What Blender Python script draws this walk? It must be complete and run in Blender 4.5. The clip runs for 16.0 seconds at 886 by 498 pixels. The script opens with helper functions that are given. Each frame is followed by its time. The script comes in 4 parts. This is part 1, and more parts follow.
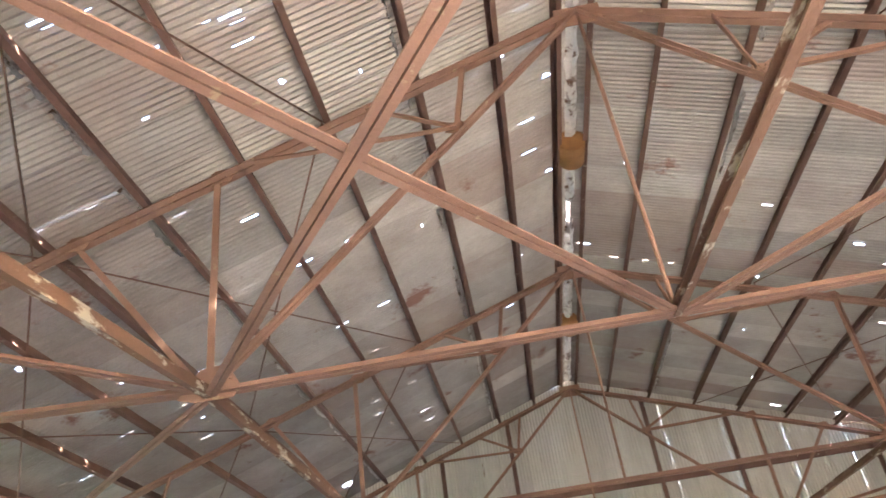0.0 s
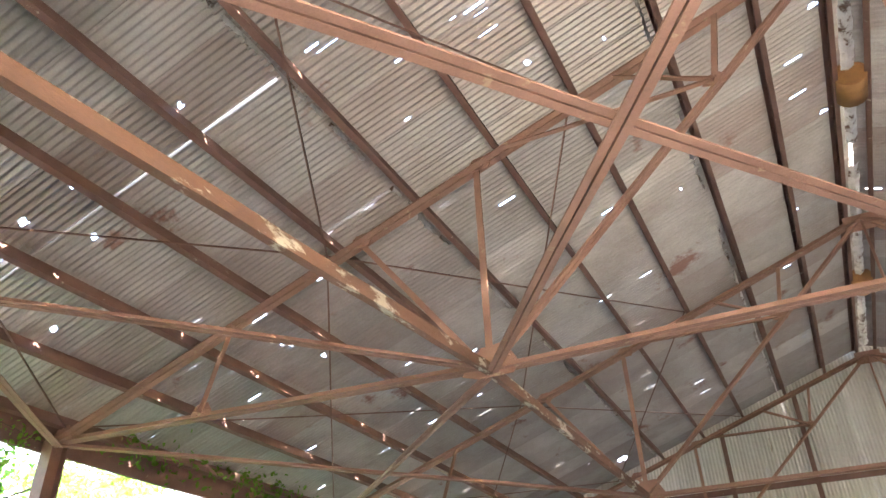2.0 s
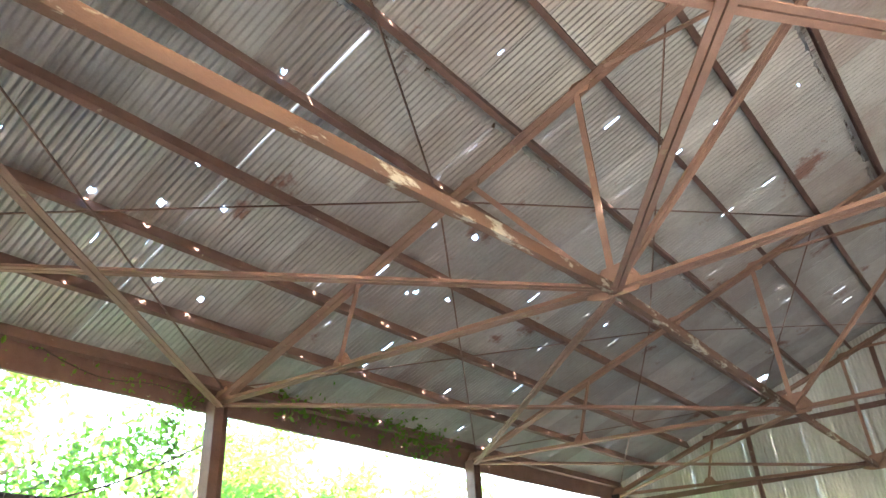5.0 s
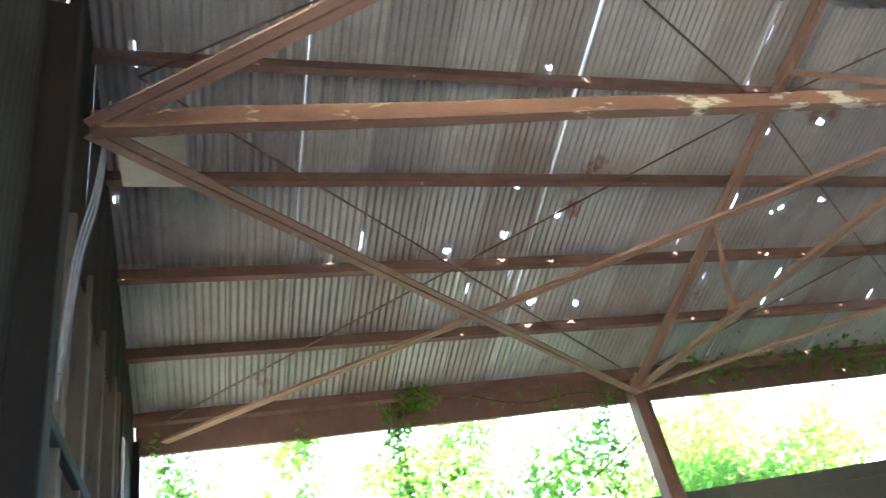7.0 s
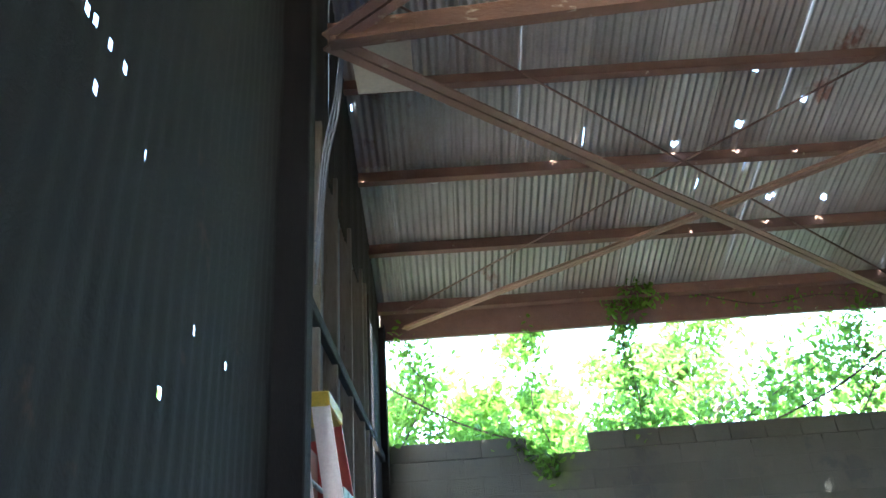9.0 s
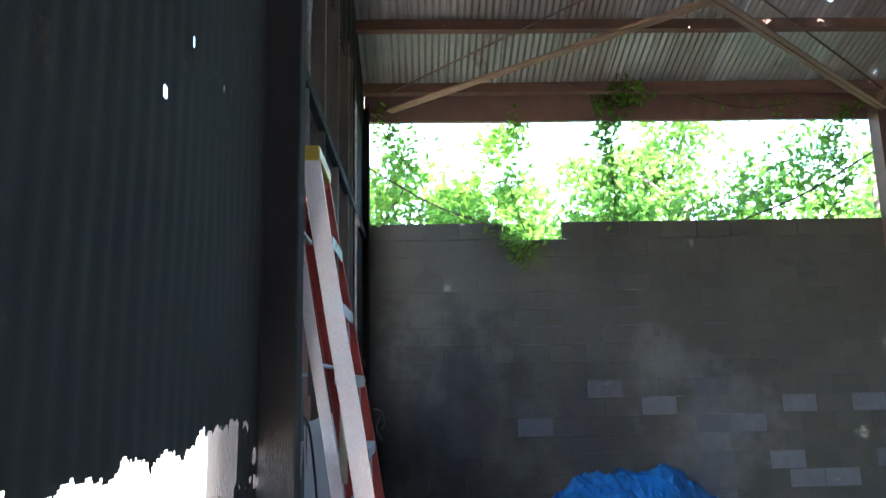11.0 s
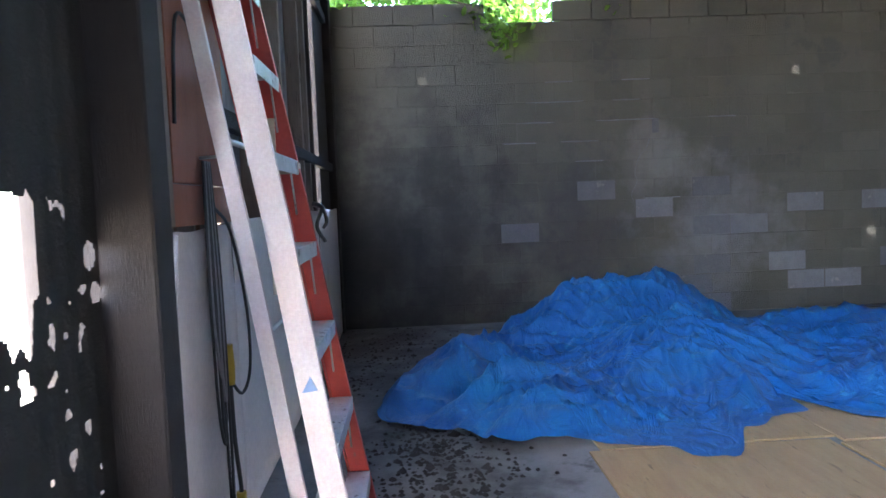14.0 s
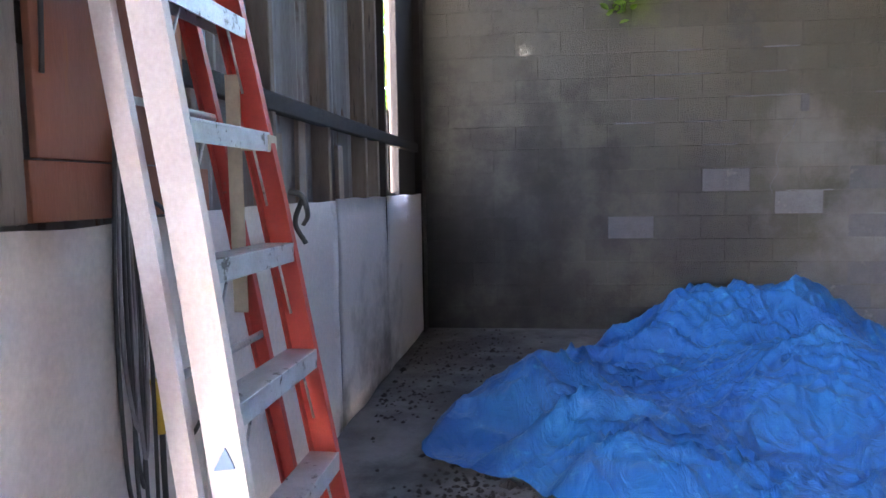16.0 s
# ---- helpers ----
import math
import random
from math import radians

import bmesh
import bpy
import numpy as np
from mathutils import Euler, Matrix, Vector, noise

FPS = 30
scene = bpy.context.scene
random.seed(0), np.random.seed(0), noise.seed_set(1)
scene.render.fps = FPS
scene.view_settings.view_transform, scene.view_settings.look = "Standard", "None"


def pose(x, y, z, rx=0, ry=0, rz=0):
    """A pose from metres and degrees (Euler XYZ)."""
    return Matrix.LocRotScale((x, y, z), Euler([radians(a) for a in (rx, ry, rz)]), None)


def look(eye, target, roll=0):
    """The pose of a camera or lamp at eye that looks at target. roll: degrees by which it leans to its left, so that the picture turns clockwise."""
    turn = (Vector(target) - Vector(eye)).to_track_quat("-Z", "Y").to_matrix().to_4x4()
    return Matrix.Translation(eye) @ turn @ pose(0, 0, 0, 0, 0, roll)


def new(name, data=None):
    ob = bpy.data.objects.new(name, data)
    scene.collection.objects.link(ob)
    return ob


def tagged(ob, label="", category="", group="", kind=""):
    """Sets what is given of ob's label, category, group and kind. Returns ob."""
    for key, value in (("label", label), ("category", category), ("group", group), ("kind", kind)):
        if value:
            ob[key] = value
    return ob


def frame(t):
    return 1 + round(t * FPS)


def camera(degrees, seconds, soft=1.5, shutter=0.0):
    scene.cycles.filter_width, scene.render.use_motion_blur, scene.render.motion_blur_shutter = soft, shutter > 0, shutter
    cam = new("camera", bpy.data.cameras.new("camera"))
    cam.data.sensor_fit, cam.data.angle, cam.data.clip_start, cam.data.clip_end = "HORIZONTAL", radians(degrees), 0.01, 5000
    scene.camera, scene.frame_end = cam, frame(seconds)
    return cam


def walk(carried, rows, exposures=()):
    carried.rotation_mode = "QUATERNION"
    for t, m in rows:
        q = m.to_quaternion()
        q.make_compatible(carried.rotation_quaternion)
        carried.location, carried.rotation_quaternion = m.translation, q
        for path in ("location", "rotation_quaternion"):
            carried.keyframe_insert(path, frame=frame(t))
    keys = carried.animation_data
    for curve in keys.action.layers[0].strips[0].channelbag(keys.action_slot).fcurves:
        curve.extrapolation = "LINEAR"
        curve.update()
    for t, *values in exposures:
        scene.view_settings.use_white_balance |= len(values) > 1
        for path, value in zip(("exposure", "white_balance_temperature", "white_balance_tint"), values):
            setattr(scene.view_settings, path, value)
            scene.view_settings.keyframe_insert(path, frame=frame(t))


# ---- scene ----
cam = camera(63.0, 16.0, soft=1.5, shutter=0.2)
PATH = [
    (0.0, 8.418, 0.725, 1.886, 122.25, 7.15, 8.20),
    (0.5, 8.379, 0.708, 1.873, 122.29, 5.69, 16.09),
    (1.0, 8.345, 0.699, 1.877, 121.96, 3.61, 22.00),
    (1.5, 8.297, 0.681, 1.875, 122.32, 2.64, 25.42),
    (2.0, 8.277, 0.670, 1.860, 121.96, 1.45, 27.55),
    (2.5, 8.257, 0.640, 1.824, 121.61, 1.33, 28.96),
    (3.0, 8.270, 0.669, 1.842, 120.89, 0.85, 30.92),
    (5.5, 8.240, 0.650, 1.638, 118.49, 6.78, 44.70),
    (6.0, 8.244, 0.653, 1.630, 119.66, 11.78, 54.27),
    (6.5, 8.241, 0.673, 1.638, 120.86, 12.43, 64.45),
    (7.0, 8.257, 0.678, 1.629, 122.30, 11.73, 74.97),
    (7.5, 8.286, 0.678, 1.608, 123.41, 8.88, 83.91),
    (8.0, 8.301, 0.680, 1.586, 122.29, 5.93, 88.65),
    (8.2, 8.301, 0.681, 1.584, 121.66, 5.28, 89.95),
    (10.5, 8.294, 0.651, 1.503, 104.33, 1.92, 88.06),
    (11.0, 8.281, 0.625, 1.405, 100.68, 1.23, 88.28),
    (11.5, 8.233, 0.600, 1.328, 97.23, 0.74, 87.97),
    (12.0, 8.215, 0.594, 1.292, 93.55, 0.62, 88.61),
    (12.5, 8.126, 0.607, 1.257, 89.07, 1.06, 88.40),
    (13.0, 7.909, 0.635, 1.302, 86.88, 1.68, 87.99),
    (13.5, 7.667, 0.674, 1.290, 87.45, 1.00, 87.32),
    (14.0, 7.431, 0.757, 1.280, 86.24, 2.39, 87.24),
    (14.5, 7.195, 0.887, 1.290, 87.34, 1.31, 89.70),
    (15.0, 7.033, 0.960, 1.273, 85.63, 2.20, 91.33),
    (15.5, 6.802, 1.024, 1.277, 85.91, -1.75, 94.54),
    (16.0, 6.601, 1.095, 1.292, 85.25, 1.02, 97.56),
]
EXPOSURES = [(0.0, 5.5, 6900, 16), (3.0, 5.5, 6700, 12), (5.5, 5.35, 6350, 7), (7.0, 5.2, 6000, 3), (8.0, 5.1, 5600, 2), (10.5, 4.25, 5700, 5), (12.5, 4.25, 5800, 9),
             (14.5, 4.95, 6100, 15), (16.0, 5.2, 6500, 20)]
walk(cam, [(t, pose(x, y, z, rx, ry, rz)) for t, x, y, z, rx, ry, rz in PATH], EXPOSURES)

# ---- light ----
SUN_AZ, SUN_EL = 92.0, 32.0      # compass bearing (from north, clockwise) and height of the sun
world = bpy.data.worlds.new("sky")
scene.world = world
world.use_nodes = True
wn = world.node_tree
sky = wn.nodes.new("ShaderNodeTexSky")
sky.sky_type = "NISHITA"
sky.sun_disc = False
sky.sun_elevation = radians(SUN_EL)
sky.sun_rotation = radians(SUN_AZ)
wn.links.new(sky.outputs[0], wn.nodes["Background"].inputs[0])
wn.nodes["Background"].inputs[1].default_value = 0.15
sun = new("sun", bpy.data.lights.new("sun", "SUN"))
sun.data.energy = 4.0
sun.data.angle = radians(0.5)
sun.data.color = (1.0, 0.95, 0.86)
a, e = radians(SUN_AZ), radians(SUN_EL)
sun.matrix_world = look((0, 0, 30), (-math.sin(a) * math.cos(e), -math.cos(a) * math.cos(e), 30 - math.sin(e)))


# ---- materials ----
def material(name, base, alt=None, rough=0.8, metal=0.0, scale=4.0, fine=60.0, bump=0.2, spots=None, spot_level=0.6,
             spot_scale=3.0, vary=0.0, translucent=0.0, stretch=None, spec=0.5, patches=(), odd=None):
    """Base colour mottled with alt at two scales, optional stains and tone patches, relief and a random tone per piece.
    """
    m = bpy.data.materials.new(name)
    m.use_nodes = True
    nt = m.node_tree
    N, L = nt.nodes, nt.links
    b = N["Principled BSDF"]
    b.inputs["Roughness"].default_value = rough
    b.inputs["Metallic"].default_value = metal
    b.inputs["Specular IOR Level"].default_value = spec
    co = N.new("ShaderNodeNewGeometry")
    vec = co.outputs["Position"]
    if stretch:
        mp = N.new("ShaderNodeMapping")
        mp.inputs["Scale"].default_value = stretch
        L.new(vec, mp.inputs[0])
        vec = mp.outputs[0]

    def mix(fac, c1, c2, mode="MIX"):
        x = N.new("ShaderNodeMix")
        x.data_type, x.blend_type = "RGBA", mode
        for val, s in ((fac, x.inputs[0]), (c1, x.inputs[6]), (c2, x.inputs[7])):
            if hasattr(val, "node"):
                L.new(val, s)
            else:
                s.default_value = val if not isinstance(val, tuple) else (*val, 1)
        return x.outputs[2]

    def noise_at(sc, lo, hi, detail=6.0):
        n = N.new("ShaderNodeTexNoise")
        n.inputs["Scale"].default_value = sc
        n.inputs["Detail"].default_value = detail
        n.inputs["Roughness"].default_value = 0.65
        L.new(vec, n.inputs["Vector"])
        r = N.new("ShaderNodeMapRange")
        r.inputs[1].default_value, r.inputs[2].default_value = lo, hi
        L.new(n.outputs["Fac"], r.inputs[0])
        return r.outputs[0]
    col = mix(noise_at(scale, 0.35, 0.65), base, alt or tuple(c * 0.7 for c in base))
    f = noise_at(fine, 0.3, 0.7)
    dark = mix(f, tuple(c * 0.75 for c in base), tuple(min(1, c * 1.2) for c in base))
    col = mix(0.35, col, dark)
    if spots:
        col = mix(noise_at(spot_scale, spot_level, spot_level + 0.06, 9.0), col, spots)
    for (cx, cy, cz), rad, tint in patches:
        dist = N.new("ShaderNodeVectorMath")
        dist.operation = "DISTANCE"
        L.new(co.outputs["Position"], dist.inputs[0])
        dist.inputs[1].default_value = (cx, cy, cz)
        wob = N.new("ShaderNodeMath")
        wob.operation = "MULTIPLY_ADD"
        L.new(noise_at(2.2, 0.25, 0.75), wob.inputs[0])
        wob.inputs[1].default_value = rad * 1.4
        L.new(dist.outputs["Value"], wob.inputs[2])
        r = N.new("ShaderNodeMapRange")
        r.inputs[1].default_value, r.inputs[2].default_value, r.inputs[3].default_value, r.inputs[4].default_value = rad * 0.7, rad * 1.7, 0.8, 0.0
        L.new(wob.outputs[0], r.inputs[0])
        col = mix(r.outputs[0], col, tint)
    if vary:
        info = N.new("ShaderNodeObjectInfo")
        hsv = N.new("ShaderNodeHueSaturation")
        r = N.new("ShaderNodeMapRange")
        r.inputs[3].default_value, r.inputs[4].default_value = 1 - vary, 1 + vary
        L.new(info.outputs["Random"], r.inputs[0])
        L.new(r.outputs[0], hsv.inputs["Value"])
        L.new(col, hsv.inputs["Color"])
        col = hsv.outputs[0]
        if odd:
            pick = N.new("ShaderNodeMapRange")
            pick.inputs[1].default_value, pick.inputs[2].default_value = 0.55, 0.95
            frac = N.new("ShaderNodeMath")
            frac.operation = "FRACT"
            seven = N.new("ShaderNodeMath")
            seven.operation = "MULTIPLY"
            seven.inputs[1].default_value = 7.31
            L.new(info.outputs["Random"], seven.inputs[0])
            L.new(seven.outputs[0], frac.inputs[0])
            L.new(frac.outputs[0], pick.inputs[0])
            part_of = N.new("ShaderNodeMath")
            part_of.operation = "MULTIPLY"
            part_of.inputs[1].default_value = 0.4
            L.new(pick.outputs[0], part_of.inputs[0])
            col = mix(part_of.outputs[0], col, odd)
    L.new(col, b.inputs["Base Color"])
    if bump:
        bp = N.new("ShaderNodeBump")
        bp.inputs["Strength"].default_value = bump
        bp.inputs["Distance"].default_value = 0.01
        L.new(f, bp.inputs["Height"])
        L.new(bp.outputs[0], b.inputs["Normal"])
    if translucent:
        tr = N.new("ShaderNodeBsdfTranslucent")
        L.new(col, tr.inputs[0])
        ms = N.new("ShaderNodeMixShader")
        ms.inputs[0].default_value = translucent
        L.new(b.outputs[0], ms.inputs[1])
        L.new(tr.outputs[0], ms.inputs[2])
        L.new(ms.outputs[0], N["Material Output"].inputs[0])
    return m


SHEET = material("galvanised_sheet", (0.46, 0.44, 0.415), (0.31, 0.265, 0.24), 0.5, 0.3, 1.2, 40, 0.1, (0.24, 0.13, 0.105), 0.62, 0.9, 0.16, odd=(0.27, 0.17, 0.14))
RUST = material("rusty_steel", (0.36, 0.205, 0.15), (0.24, 0.13, 0.095), 0.75, 0.15, 3, 90, 0.4, (0.42, 0.30, 0.20), 0.62, 9)
PEEL = material("peeling_painted_steel", (0.23, 0.125, 0.085), (0.14, 0.075, 0.052), 0.75, 0.1, 3, 90, 0.5, (0.58, 0.52, 0.42), 0.57, 7, stretch=(1, 0.35, 1))
PURLIN = material("brown_steel_purlin", (0.21, 0.12, 0.095), (0.13, 0.072, 0.055), 0.7, 0.2, 3, 80, 0.3, (0.5, 0.44, 0.36), 0.66, 8)
# Moss and soot, plus painted shade in the corner and a painted light middle.
WALL_TONES = (((0, 1.9, 3.05), 0.45, (0.09, 0.13, 0.03)), ((0, 0.4, 2.4), 1.3, (0.05, 0.048, 0.04)), ((0, 1.1, 0.9), 1.5, (0.024, 0.023, 0.025)), ((0, 2.5, 0.95), 1.0, (0.03, 0.03, 0.036)), ((0, 0.3, 1.1), 1.6, (0.026, 0.025, 0.024)), ((0, 0.2, 0.2), 1.8, (0.016, 0.015, 0.015)), ((0, 3.95, 0.85), 0.8, (0.13, 0.135, 0.155)), ((0, 3.3, 1.6), 0.6, (0.125, 0.125, 0.125)))
BLOCK = material("concrete_block", (0.074, 0.073, 0.064), (0.047, 0.046, 0.041), 0.95, 0, 1.1, 60, 0.5, (0.05, 0.05, 0.05), 0.58, 1.6, 0.12, patches=WALL_TONES)
PALEBLOCK = material("pale_concrete_block", (0.115, 0.12, 0.14), (0.075, 0.08, 0.095), 0.95, 0, 6, 60, 0.5, (0.15, 0.15, 0.16), 0.6, 6, 0.25)
MORTAR = material("mortar", (0.075, 0.074, 0.066), (0.047, 0.046, 0.042), 0.95, 0, 1.4, 60, 0.5, patches=WALL_TONES)
# The widest patch darkens the floor towards the south-west corner.
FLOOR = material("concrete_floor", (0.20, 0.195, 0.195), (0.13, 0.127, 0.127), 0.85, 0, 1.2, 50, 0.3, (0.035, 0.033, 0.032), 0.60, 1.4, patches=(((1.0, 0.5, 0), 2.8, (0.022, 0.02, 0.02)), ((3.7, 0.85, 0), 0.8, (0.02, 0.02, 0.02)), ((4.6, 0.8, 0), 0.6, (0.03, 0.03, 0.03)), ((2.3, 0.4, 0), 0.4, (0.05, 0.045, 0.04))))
GABLE = material("pale_gable_sheet", (0.62, 0.60, 0.56), (0.46, 0.44, 0.40), 0.6, 0.1, 1.5, 40, 0.15, (0.25, 0.17, 0.12), 0.66, 2, 0.1, stretch=(3, 1, 0.4))
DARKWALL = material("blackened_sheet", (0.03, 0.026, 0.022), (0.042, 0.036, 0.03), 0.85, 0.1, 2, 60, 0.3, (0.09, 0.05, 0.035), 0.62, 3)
TARP = material("blue_tarp", (0.006, 0.085, 0.30), (0.012, 0.13, 0.36), 0.46, 0, 2, 120, 0.15, (0.03, 0.18, 0.40), 0.62, 7, spec=0.35)
tn = TARP.node_tree
wrinkle = tn.nodes.new("ShaderNodeTexNoise")
wrinkle.inputs["Scale"].default_value = 3.6
wrinkle.inputs["Detail"].default_value = 6.0
wrinkle.inputs["Distortion"].default_value = 1.6
wgeo = tn.nodes.new("ShaderNodeNewGeometry")
wmap = tn.nodes.new("ShaderNodeMapping")
wmap.inputs["Scale"].default_value = (1.0, 1.6, 1.0)
tn.links.new(wgeo.outputs["Position"], wmap.inputs[0])
tn.links.new(wmap.outputs[0], wrinkle.inputs["Vector"])
crease = tn.nodes.new("ShaderNodeMath")
crease.operation = "PINGPONG"
crease.inputs[1].default_value = 0.5
tn.links.new(wrinkle.outputs["Fac"], crease.inputs[0])
wb = tn.nodes.new("ShaderNodeBump")
wb.inputs["Strength"].default_value = 0.5
wb.inputs["Distance"].default_value = 0.08
tn.links.new(crease.outputs[0], wb.inputs["Height"])
tn.links.new(wb.outputs[0], tn.nodes["Principled BSDF"].inputs["Normal"])
LEAF = material("leaf", (0.13, 0.25, 0.035), (0.19, 0.32, 0.045), 0.45, 0, 3, 30, 0, vary=0.2, translucent=0.7)
GRASS = material("grass_ground", (0.10, 0.19, 0.04), (0.15, 0.20, 0.06), 0.95, 0, 1, 40, 0.4)
PLY = material("plywood", (0.36, 0.24, 0.11), (0.28, 0.17, 0.075), 0.75, 0, 3, 50, 0.15, (0.20, 0.13, 0.06), 0.6, 4, stretch=(1, 5, 1))
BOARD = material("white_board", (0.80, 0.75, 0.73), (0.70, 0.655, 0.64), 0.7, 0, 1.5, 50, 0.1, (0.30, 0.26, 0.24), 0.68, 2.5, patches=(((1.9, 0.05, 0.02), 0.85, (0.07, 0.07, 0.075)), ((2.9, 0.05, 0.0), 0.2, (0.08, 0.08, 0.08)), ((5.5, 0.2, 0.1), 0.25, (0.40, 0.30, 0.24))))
CONCRETE_GROUND = material("sunlit_dirt", (0.42, 0.36, 0.28), (0.30, 0.27, 0.20), 0.95, 0, 0.5, 20, 0.3)
RAILRED = material("red_fibreglass", (0.55, 0.07, 0.05), (0.45, 0.055, 0.045), 0.5, 0, 5, 80, 0.1, (0.30, 0.12, 0.10), 0.64, 14)
# Faded red fibreglass, near white to paint in the glare on the near rails.
RAILPINK = material("lit_faded_fibreglass", (0.88, 0.79, 0.77), (0.84, 0.66, 0.64), 0.6, 0, 3, 80, 0.1, (0.45, 0.30, 0.28), 0.7, 20)
ALU = material("worn_aluminium", (0.62, 0.63, 0.64), (0.42, 0.42, 0.42), 0.45, 0.6, 12, 120, 0.2, (0.16, 0.15, 0.14), 0.58, 22)
YELLOW = material("yellow_plastic", (0.62, 0.42, 0.04), (0.5, 0.33, 0.04), 0.5, 0, 8, 90, 0.1)
CABLE = material("black_rubber_cable", (0.03, 0.03, 0.032), (0.06, 0.06, 0.06), 0.55, 0, 20, 90, 0.05)
GREYCABLE = material("grey_cable", (0.26, 0.25, 0.26), (0.18, 0.17, 0.18), 0.55, 0, 20, 90, 0.05)
WOOD = material("weathered_wood", (0.24, 0.20, 0.17), (0.15, 0.12, 0.10), 0.9, 0, 4, 50, 0.5, (0.09, 0.07, 0.06), 0.62, 6, 0.2, stretch=(6, 6, 0.6))
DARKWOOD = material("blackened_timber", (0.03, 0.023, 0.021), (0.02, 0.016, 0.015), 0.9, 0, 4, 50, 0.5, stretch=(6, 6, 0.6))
REDBOARD = material("red_brown_board", (0.33, 0.13, 0.08), (0.24, 0.09, 0.055), 0.7, 0, 2, 50, 0.2, (0.36, 0.13, 0.04), 0.6, 3, stretch=(4, 4, 0.6), patches=(((1.9, 0.05, 0.02), 0.85, (0.07, 0.07, 0.075)), ((2.9, 0.05, 0.0), 0.2, (0.08, 0.08, 0.08)), ((5.5, 0.2, 0.1), 0.25, (0.40, 0.30, 0.24))))
OLDSHEET = material("weathered_wall_sheet", (0.26, 0.27, 0.29), (0.17, 0.165, 0.17), 0.65, 0.3, 2, 50, 0.2, (0.12, 0.07, 0.05), 0.6, 3, 0.15, stretch=(3, 1, 0.5))
BLUETAPE = material("blue_label", (0.25, 0.40, 0.70), (0.35, 0.48, 0.72), 0.6, 0, 20, 90, 0)
PALEPLY = material("pale_plywood", (0.62, 0.55, 0.42), (0.45, 0.38, 0.28), 0.8, 0, 4, 50, 0.1)
BARK = material("vine_bark", (0.12, 0.085, 0.06), (0.07, 0.05, 0.035), 0.9, 0, 10, 60, 0.5)
FOIL = material("grey_ridge_sheet", (0.78, 0.77, 0.75), (0.5, 0.47, 0.44), 0.35, 0.3, 5, 50, 0.4, (0.16, 0.09, 0.06), 0.55, 5)
OCHRE = material("ochre_rust", (0.36, 0.19, 0.07), (0.22, 0.10, 0.05), 0.7, 0.2, 4, 70, 0.3)


# ---- building helpers ----
def part(name, bm, mat, parent=None, label=""):
    me = bpy.data.meshes.new(name)
    bm.to_mesh(me)
    bm.free()
    me.materials.append(mat)
    ob = new(name, me)
    ob.parent = parent
    if label:
        ob["label"] = label
    return ob


def thing(name, label, category, at=(0, 0, 0), group="", kind=""):
    ob = new(name)
    ob.location = at
    return tagged(ob, label, category, group, kind)


def add_box(bm, lo, hi, m=None, bevel=0.0):
    r = bmesh.ops.create_cube(bm, size=1)
    vs = r["verts"]
    c = [(a + b) / 2 for a, b in zip(lo, hi)]
    d = [b - a for a, b in zip(lo, hi)]
    for v in vs:
        v.co = Vector((v.co.x * d[0] + c[0], v.co.y * d[1] + c[1], v.co.z * d[2] + c[2]))
    if bevel:
        es = {e for v in vs for e in v.link_edges}
        vs = [v for f in bmesh.ops.bevel(bm, geom=list(es), offset=bevel, segments=1, affect="EDGES")["faces"] for v in f.verts]
        vs = list({v for v in vs})
    if m is not None:
        for v in vs:
            v.co = m @ v.co
    return vs


def box(lo, hi, bevel=0.0):
    bm = bmesh.new()
    add_box(bm, lo, hi, None, bevel)
    return bm


def along(a, b, up=(0, 0, 1)):
    """Pose whose x axis runs from a to b and whose z axis is as near to up as it can be; and the length."""
    a, b = Vector(a), Vector(b)
    x = (b - a).normalized()
    u = Vector(up)
    y = u.cross(x)
    if y.length < 1e-4:
        y = Vector((0, 1, 0)).cross(x)
    y.normalize()
    z = x.cross(y)
    m = Matrix((x, y, z)).transposed().to_4x4()
    m.translation = a
    return m, (b - a).length


def angle_bar(a, b, w=0.09, t=0.012, double=True, up=(0, 0, 1)):
    """A pair of steel angles back to back: a T of two webs and two flanges."""
    bm = bmesh.new()
    m, n = along(a, b, up)
    g = 0.006
    for sgn in ((1, -1) if double else (1,)):
        prof = [(sgn * g, 0), (sgn * (g + w), 0), (sgn * (g + w), t), (sgn * (g + t), t), (sgn * (g + t), w), (sgn * g, w)]
        k = 6
        rings = []
        for i in range(k + 1):
            x = n * i / k
            wob = 0.006 * math.sin(i * 2.1 + n)
            rings.append([bm.verts.new(m @ Vector((x, py + wob, pz - w / 2))) for py, pz in prof])
        for r0, r1 in zip(rings, rings[1:]):
            for j in range(6):
                bm.faces.new((r0[j], r0[(j + 1) % 6], r1[(j + 1) % 6], r1[j]))
        for r in (rings[0], rings[-1]):
            bm.faces.new(r)
    bmesh.ops.recalc_face_normals(bm, faces=bm.faces)
    return bm


